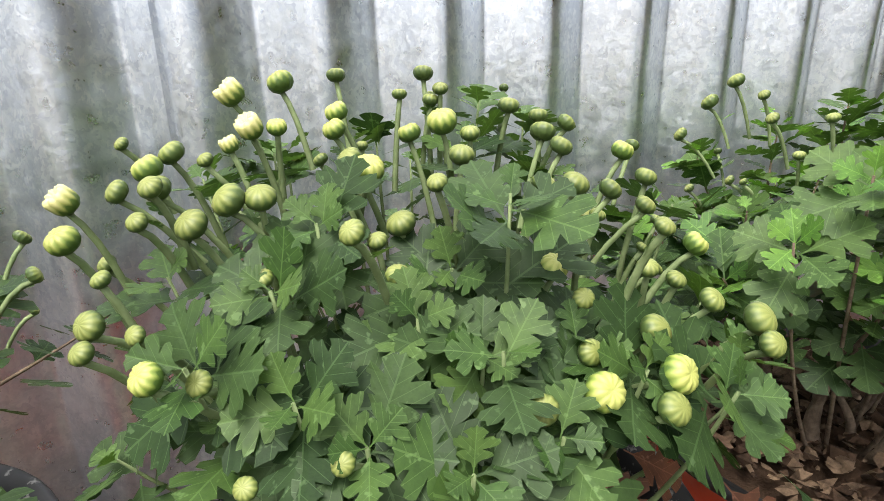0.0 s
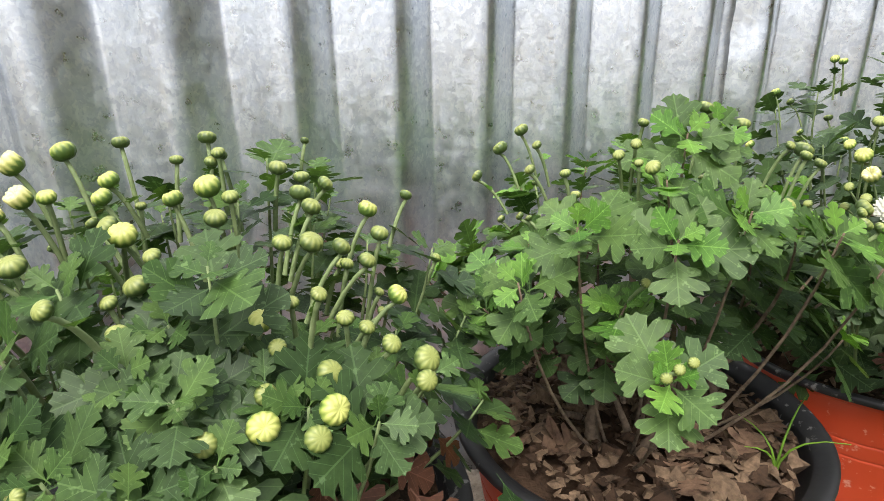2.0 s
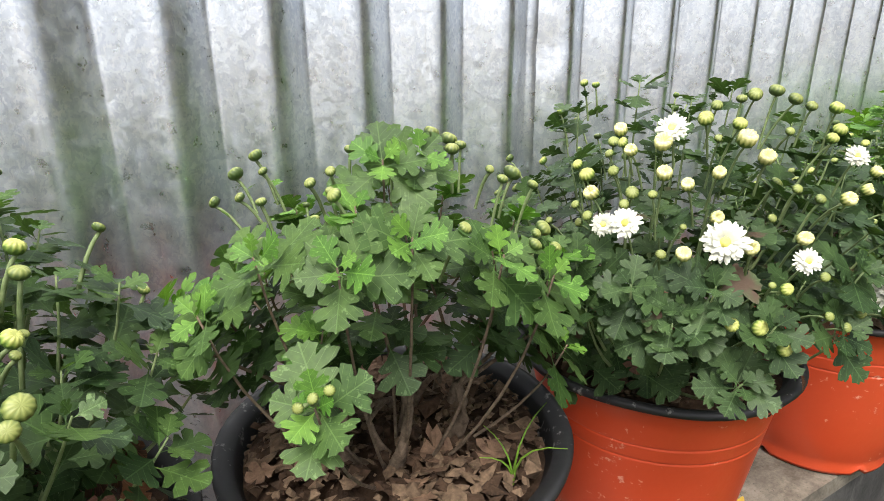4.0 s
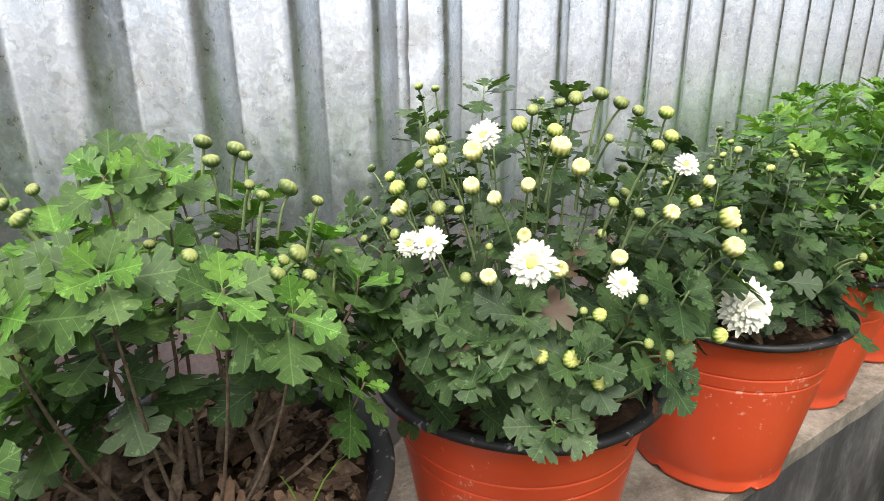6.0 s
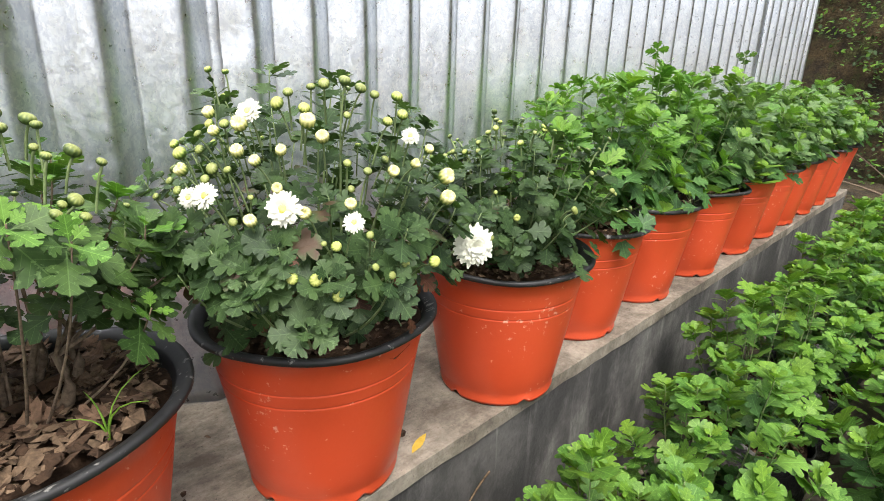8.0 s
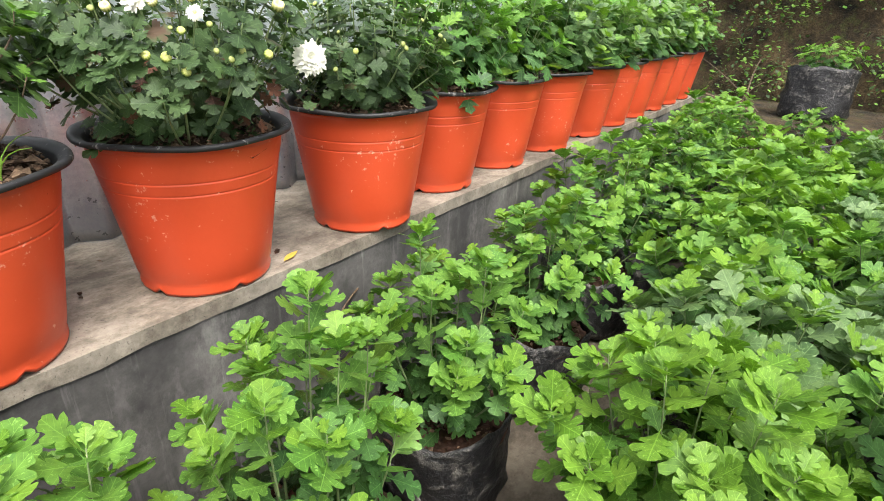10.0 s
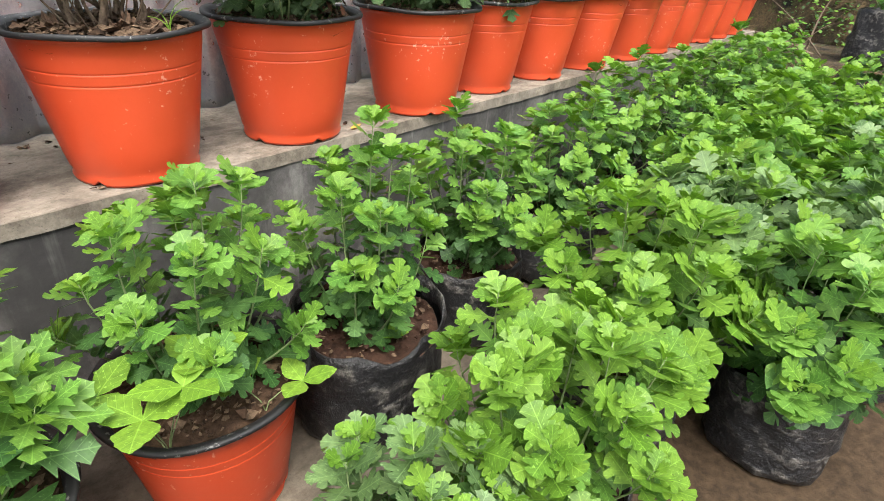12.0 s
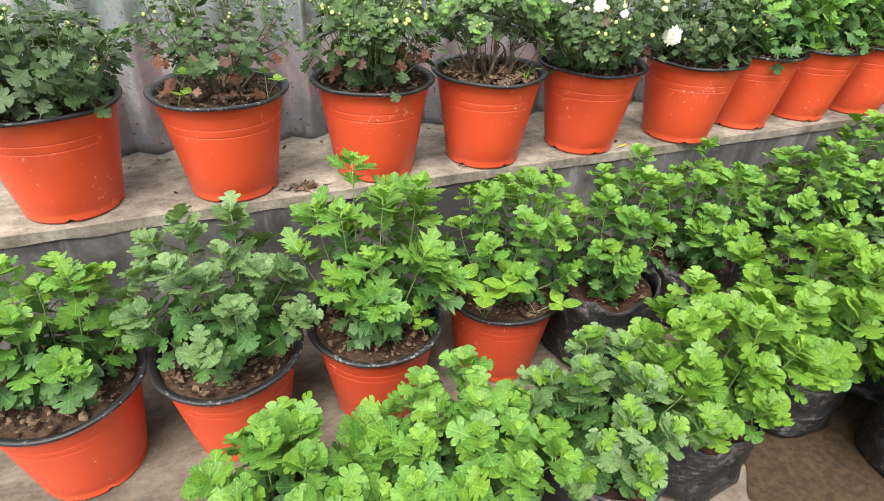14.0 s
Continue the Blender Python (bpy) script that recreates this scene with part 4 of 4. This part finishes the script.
grow(th, 3, TOP, tp, leaf=.040, per=11, low=.14, rosette=6, tip_scale=.75, skirt=16, shoots=SHOOTS_A, shoot_leaf=.85, young=LEAF_FRESH, withered=16,
     buds=heads(BUDS_A_GREEN, 0) + heads(BUDS_A_SIDE, 0) + heads(BUDS_A_PALE, 1, .9) + heads(BUDS_A_OPEN, 2, .72) + scatter_buds(3, tp[:26], 22, (0,), .008, .05), stalk_len=.045)
th = ledge_plant(3, "broad-leaved chrysanthemum with woody stems and small buds in an orange pot", 4, litter=1100, chip=1.15, dead=30)
tp = [q for q in dome(4, 38, .20, .22, RIMZ) if q[1] > -.10 and q[2] > .345]
grow(th, 4, TOP, tp, leaf=.036, per=20, low=.3, bark=WOOD, young=LEAF_MID, mid=LEAF_FRESH, old=LEAF_DEEP, rosette=6, tip_scale=.8, shoot_leaf=1.05, shoots=[SHOOTS_B[0], (.105, -.105, .352)] + SHOOTS_B[1:6] + [SHOOTS_B_SIDE[1], SHOOTS_B_SIDE[4], SHOOTS_B_SIDE[5]], buds=heads(BUDS_B_FRONT, 0) + heads(BUDS_B_SIDE, 0) + scatter_buds(4, tp[:20], 16, (0,), .008, .02) + [((-.114 + dx, -.156, .398 + dz), 0, .006) for dx, dz in ((-.008, 0), (0, .003), (.009, .005))], woody=8, stalk_len=.04)
th = ledge_plant(4, "chrysanthemum with white flowers and cream buds in an orange pot", 5)
tp = dome(5, 44, .225, .268, RIMZ)
grow(th, 5, TOP, tp, leaf=.037, per=20, low=.06, rosette=7, tip_scale=.75, skirt=60, shoots=SHOOTS_C, young=LEAF_DEEP, withered=16,
     buds=heads(BUDS_C_GREEN, 0, .85) + heads(BUDS_C_PALE, 1, .82) + heads(BUDS_C_OPEN, 2, .78) + scatter_buds(5, tp[:30], 26, (0, 0, 1), .010, .03),
     flowers=[(f[:3], 1 if i % 2 else 0, f[3] * .55) for i, f in enumerate(FLOWERS_C)] + [((.094, -.190, .360), 2, .026)], stalk_len=.04, thick=.0011)
th = ledge_plant(5, "small-leaved chrysanthemum dotted with tiny buds in an orange pot", 6)
tp = dome(6, 36, .19, .20, RIMZ)
grow(th, 6, TOP, tp, leaf=.036, per=20, low=.06, rosette=7, tip_scale=.8, skirt=100, buds=scatter_buds(6, tp, 70, (0, 0, 1), .009, .03), stalk_len=.03, young=LEAF_DEEP)
for i in range(6, 15):
    th = ledge_plant(i, "bushy leafy green chrysanthemum without flowers in an orange pot", 10 + i)
    tp = dome(10 + i, 24, .19, .30 if i < 9 else .24, RIMZ)
    grow(th, 10 + i, TOP, tp, leaf=.054, per=20, low=.1, skirt=40, single=False, kind="sharp" if i < 8 else "lobed", old=LEAF_MATURE_SHADE, mid=LEAF_GREY if i > 7 else LEAF_MID, young=LEAF_MID if i % 2 else LEAF_YOUNG, rosette=7, tip_scale=.75, lift=.3, shoots=((.03, .02, .61),) if i in (7, 9) else (), shoot_leaf=.6)
    if i < 11:
        weed(th, 70 + i, (.06, -.11, TOP), 4, .055)

# ---- plants on the yard beside the ledge ----
YARD = "plants on the yard floor"


def yard_plant(pot, x, y, seed, label, shoots, r, h, kind="round", leaf=.050, old=None, mid=None, young=None, single=False, per=20, bag=(.13, .2)):
    th = potted(x, y, .001, label, YARD, seed) if pot else bagged(x, y, .001, label, YARD, seed, *bag)
    z0, rim = (TOP, RIMZ) if pot else (bag[1] * .84, bag[1] - .02)
    tp = dome(seed, shoots, r, h, rim)
    grow(th, seed, z0, tp, leaf=leaf, per=per, low=.05, kind=kind, old=old or LEAF_MATURE_SHADE, mid=mid or LEAF_MID, young=young or LEAF_YOUNG, single=single, rosette=9, tip_scale=.85, lean=.6, lift=.38)
    return th


yard_plant(True, -.688, -.115, 30, "fresh green chrysanthemum in an orange pot on the yard floor", 15, .15, .26)
yard_plant(True, -.372, -.13, 31, "grey-green chrysanthemum in an orange pot on the yard floor", 19, .18, .31, leaf=.048, old=LEAF_MATURE_SHADE, mid=LEAF_GREY, young=LEAF_GREY, single=True)
th = yard_plant(True, -.043, -.141, 32, "tall chrysanthemum with pointed leaves in an orange pot", 20, .17, .36, kind="sharp", leaf=.066, single=True, per=14)
weed(th, 5, (.09, -.09, TOP), 2, .03)
th = yard_plant(True, .30, -.12, 33, "crinkled green chrysanthemum with clover weeds in an orange pot", 19, .17, .31, leaf=.044, single=True)
weed(th, 6, (-.10, -.10, TOP), 4, .06, .17)
weed(th, 7, (.03, -.12, TOP), 2, .055, .10)
th = yard_plant(False, .595, -.150, 40, "compact fresh green chrysanthemum in a dusty black polythene bag", 17, .14, .32, leaf=.045, single=True, bag=(.145, .235))
weed(th, 8, (.02, -.09, .18), 2, .03)
for k, (x, y) in enumerate([(.955, -.105), (1.33, -.10), (1.72, -.07), (2.06, -.09), (2.42, -.07), (2.78, -.09), (3.12, -.06), (3.45, -.08)]):
    yard_plant(False, x, y, 41 + k, "compact fresh green chrysanthemum in a black polythene bag", 17, .17, .31 + .02 * (k % 3), leaf=.048, single=k < 1)
ROW2 = [(-.30, -.56), (-.02, -.58), (.285, -.585), (.555, -.568), (.92, -.52), (1.26, -.54), (1.62, -.45), (1.98, -.45), (2.35, -.43), (2.7, -.43)]
for k, (x, y) in enumerate(ROW2):
    yard_plant(False, x, y, 60 + k, "spreading light green chrysanthemum in a black polythene bag", 22, .18 if k < 4 else .225, .26 if k > 2 else .21 if k else .17, kind="round" if k in (1, 3) else "lobed", leaf=.044 if k == 2 else .050 if k < 4 else .058,
               old=LEAF_MID if k in (3, 4, 7, 9) else LEAF_MATURE_SHADE, mid=LEAF_YOUNG if k in (3, 4, 7, 9) else LEAF_GREY if k in (2, 5) else LEAF_MID, young=LEAF_YOUNG, single=k in (2, 3))
ROW3 = [(1.07, -.78), (1.44, -.83), (1.80, -.79), (2.15, -.78), (2.5, -.77), (2.86, -.76), (3.2, -.75)]
for k, (x, y) in enumerate(ROW3):
    yard_plant(False, x, y, 80 + k, "grey-green chrysanthemum in a black polythene bag", 20, .215, .23, kind="lobed", leaf=.060, old=LEAF_MATURE_SHADE, mid=LEAF_GREY if k % 2 else LEAF_MID, young=LEAF_GREY if k % 2 else LEAF_YOUNG, bag=(.105, .2) if k == 0 else (.13, .2))

# ---- far end: bags by the bank, growth on it ----
def bank_step():
    """The lumpy earth shelf at the foot of the bank."""
    nu, nv = 60, 16
    vs, fs = [], []
    for j in range(nv):
        for i in range(nu):
            y, u = 1.2 - 4.4 * i / (nu - 1), j / (nv - 1)
            x = 4.70 + 1.4 * max(0, (u - .3) / .7)
            z = .2 * min(1, u / .3) + (.015 * noise.noise((x * 6, y * 6, 3)) if .3 < u else 0)
            if x < 5.3 and u >= .3:
                z = .2
            vs.append((x + (.05 * noise.noise((y * 4, z * 5, 6)) if u < .4 else 0), y, z - (.01 if j == 0 else 0)))
    for j in range(nv - 1):
        for i in range(nu - 1):
            fs.append((j * nu + i, (j + 1) * nu + i, (j + 1) * nu + i + 1, j * nu + i + 1))
    return mesh_from("bank_step", vs, fs, [MOSS])


tagged(new("backdrop_bank_step", bank_step()), "low dark earth shelf at the foot of the bank", "bank", "", "structure")


def far_bag(x, y, z, seed, r, h, label, shoots=9):
    th = bagged(x, y, z, label, YARD, seed, r, h)
    tp = dome(seed, shoots, r * 1.05, .16, h - .02)
    grow(th, seed, h * .84, tp, leaf=.06, per=10, low=.08, old=LEAF_MATURE_SHADE, mid=LEAF_MID, young=LEAF_YOUNG, single=False, rosette=6, tip_scale=.8)


far_bag(4.34, -.43, .001, 95, .18, .2, "low leafy chrysanthemum in a black bag near the bank")
far_bag(5.08, -.36, .201, 96, .21, .35, "large dusty black bag of leafy growth on the earth shelf", 16)
far_bag(5.05, -1.15, .201, 97, .2, .26, "leggy chrysanthemum in a black bag on the earth shelf")

twigs = tagged(new("dry_branch"), "bare dry forked branch lying against the bank", "branch")
twigs.matrix_basis = pose(4.98, .02, .2)
for dx, dy, dz, y0, thick in ((.05, .62, .10, 0, .009), (.12, -.02, .36, .05, .008), (.02, .46, .34, -.05, .006), (.10, .35, .02, .3, .005), (.0, -.16, .22, .1, .005)):
    p0, p2 = Vector((0, y0, .012)), Vector((dx, y0 + dy, .012 + dz))
    v, f = tube(bezier(p0, p0.lerp(p2, .5) + Vector((0, .03, .07)), p2, 9), thick, thick * .35, 7)
    part("twig", mesh_from("twig", v, f, [WOOD]), twigs)


def bank_growth(seed, n, spread):
    rng = random.Random(seed)
    pcs = []
    mats = [LEAF_DEEP, LEAF_MID, LEAF_YOUNG]
    for _ in range(n):
        cy, cz = rng.uniform(*spread[0]), rng.uniform(*spread[1])
        if noise.noise((cy * 1.7, cz * 1.7, seed)) < -.12:
            continue
        cx = 5.82 + .2 * cz
        for _ in range(rng.randint(5, 14)):
            at = Vector((cx - rng.uniform(0, .22), cy + rng.gauss(0, .07), cz + rng.gauss(0, .06)))
            ax = Vector((-rng.random(), rng.uniform(-1, 1), rng.uniform(-.7, .6)))
            v, f, u = SHAPES["plain"][rng.randrange(7)]
            m = leaf_pose(at, ax, Vector((-.4, 0, 1)), rng.uniform(.018, .045))
            pcs.append(([m @ q for q in v], f, rng.choice((0, 0, 0, 1, 1, 2)), u))
    return joined("bank_growth", pcs, mats, True)


tagged(new("bank_growth", bank_growth(3, 1900, ((-3.5, 1.6), (.15, 2.6)))), "small weeds and creepers on the dark bank", "weeds", "", "stuff")

# ---- small things on the ledge ----
rng = random.Random(77)
fall = tagged(new("fallen_leaf", leaf_mesh("plain", 2, simple("yellow_dead_leaf", (0.5, 0.33, 0.04), (0.66, 0.46, 0.08), 90, 0.6, 0.2))), "narrow yellow fallen leaf on the ledge", "leaf")
fall.matrix_basis = pose(.845, .183, LEDGE_Z + .004, 0, 0, -66) @ Matrix.Diagonal((.018, .055, .03, 1))
pcs = []
for _ in range(170):
    x = rng.uniform(-.9, 3.6)
    y = rng.choice((rng.uniform(.40, .50), rng.uniform(.40, .50), rng.uniform(.18, .5)))
    s = rng.uniform(.002, .009)
    rot = Euler((rng.uniform(-.5, .5), rng.uniform(-.5, .5), rng.uniform(0, 6.28))).to_matrix()
    o = [(-1, -.5, 0), (.2, -.7, .15), (1.1, -.1, .35), (.4, .6, .1), (-.7, .5, .25), (0, 0, .45)]
    pcs.append(([Vector((x, y, LEDGE_Z + .002)) + rot @ (Vector(q) * s) for q in o], [(0, 1, 5), (1, 2, 5), (2, 3, 5), (3, 4, 5), (4, 0, 5)], rng.randrange(2)))
for _ in range(70):
    s = rng.uniform(.003, .010)
    rot = Euler((rng.uniform(-.6, .6), rng.uniform(-.6, .6), rng.uniform(0, 6.28))).to_matrix()
    c = Vector((-.127 + rng.gauss(0, .022), .205 + max(-.025, rng.gauss(0, .014)), LEDGE_Z + .003))
    pcs.append(([c + rot @ (Vector(q) * s) for q in o], [(0, 1, 5), (1, 2, 5), (2, 3, 5), (3, 4, 5), (4, 0, 5)], rng.choice((0, 1, 1))))
tagged(new("ledge_litter", joined("ledge_litter", pcs, [SOIL, LITTER], smooth=False)), "crumbs of soil and dead leaf on the ledge", "litter", "", "stuff")
# grass blades in the broad-leaved plant's pot
x, y = LEDGE_POTS[3]
grass = tagged(new("grass_tuft"), "thin yellow-green grass blades growing in pot soil", "grass")
grass.matrix_basis = pose(x + .055, y - .105, LEDGE_Z + TOP + .01)
for a, ln in ((20, .07), (100, .05), (-50, .06), (160, .04)):
    v, f = tube(bezier(Vector(), Vector((0, 0, ln * .7)), Vector((math.cos(radians(a)) * ln * .7, math.sin(radians(a)) * ln * .7, ln * .75)), 6), .0013, .0004, 4)
    part("blade", mesh_from("blade", v, f, [LEAF_LIME]), grass)

# green hose along the floor by the far bags
hose = tagged(new("garden_hose"), "thin green plastic garden hose lying by the bank", "hose")
run = bezier(Vector((3.95, -.66, .012)), Vector((4.15, -.74, .012)), Vector((4.35, -.86, .012)), 14) + bezier(Vector((4.35, -.86, .012)), Vector((4.52, -.96, .012)), Vector((4.55, -1.7, .012)), 14)[1:]
v, f = tube(run, .010, .010, 10)
part("hose_tube", mesh_from("hose_tube", v, f, [simple("green_hose", (0.02, 0.20, 0.09), (0.04, 0.30, 0.14), 40, 0.4, 0.1)]), hose)

# dry root trailing down the ledge face
root = tagged(new("dry_root"), "thin pale dry root hanging down the cement ledge face", "root")
v, f = tube(bezier(Vector((1.01, EDGE_Y - .001, .325)), Vector((.92, EDGE_Y - .001, .285)), Vector((.905, EDGE_Y - .001, .17)), 12), .0022, .0012, 6)
part("root_strand", mesh_from("root_strand", v, f, [LITTER]), root)
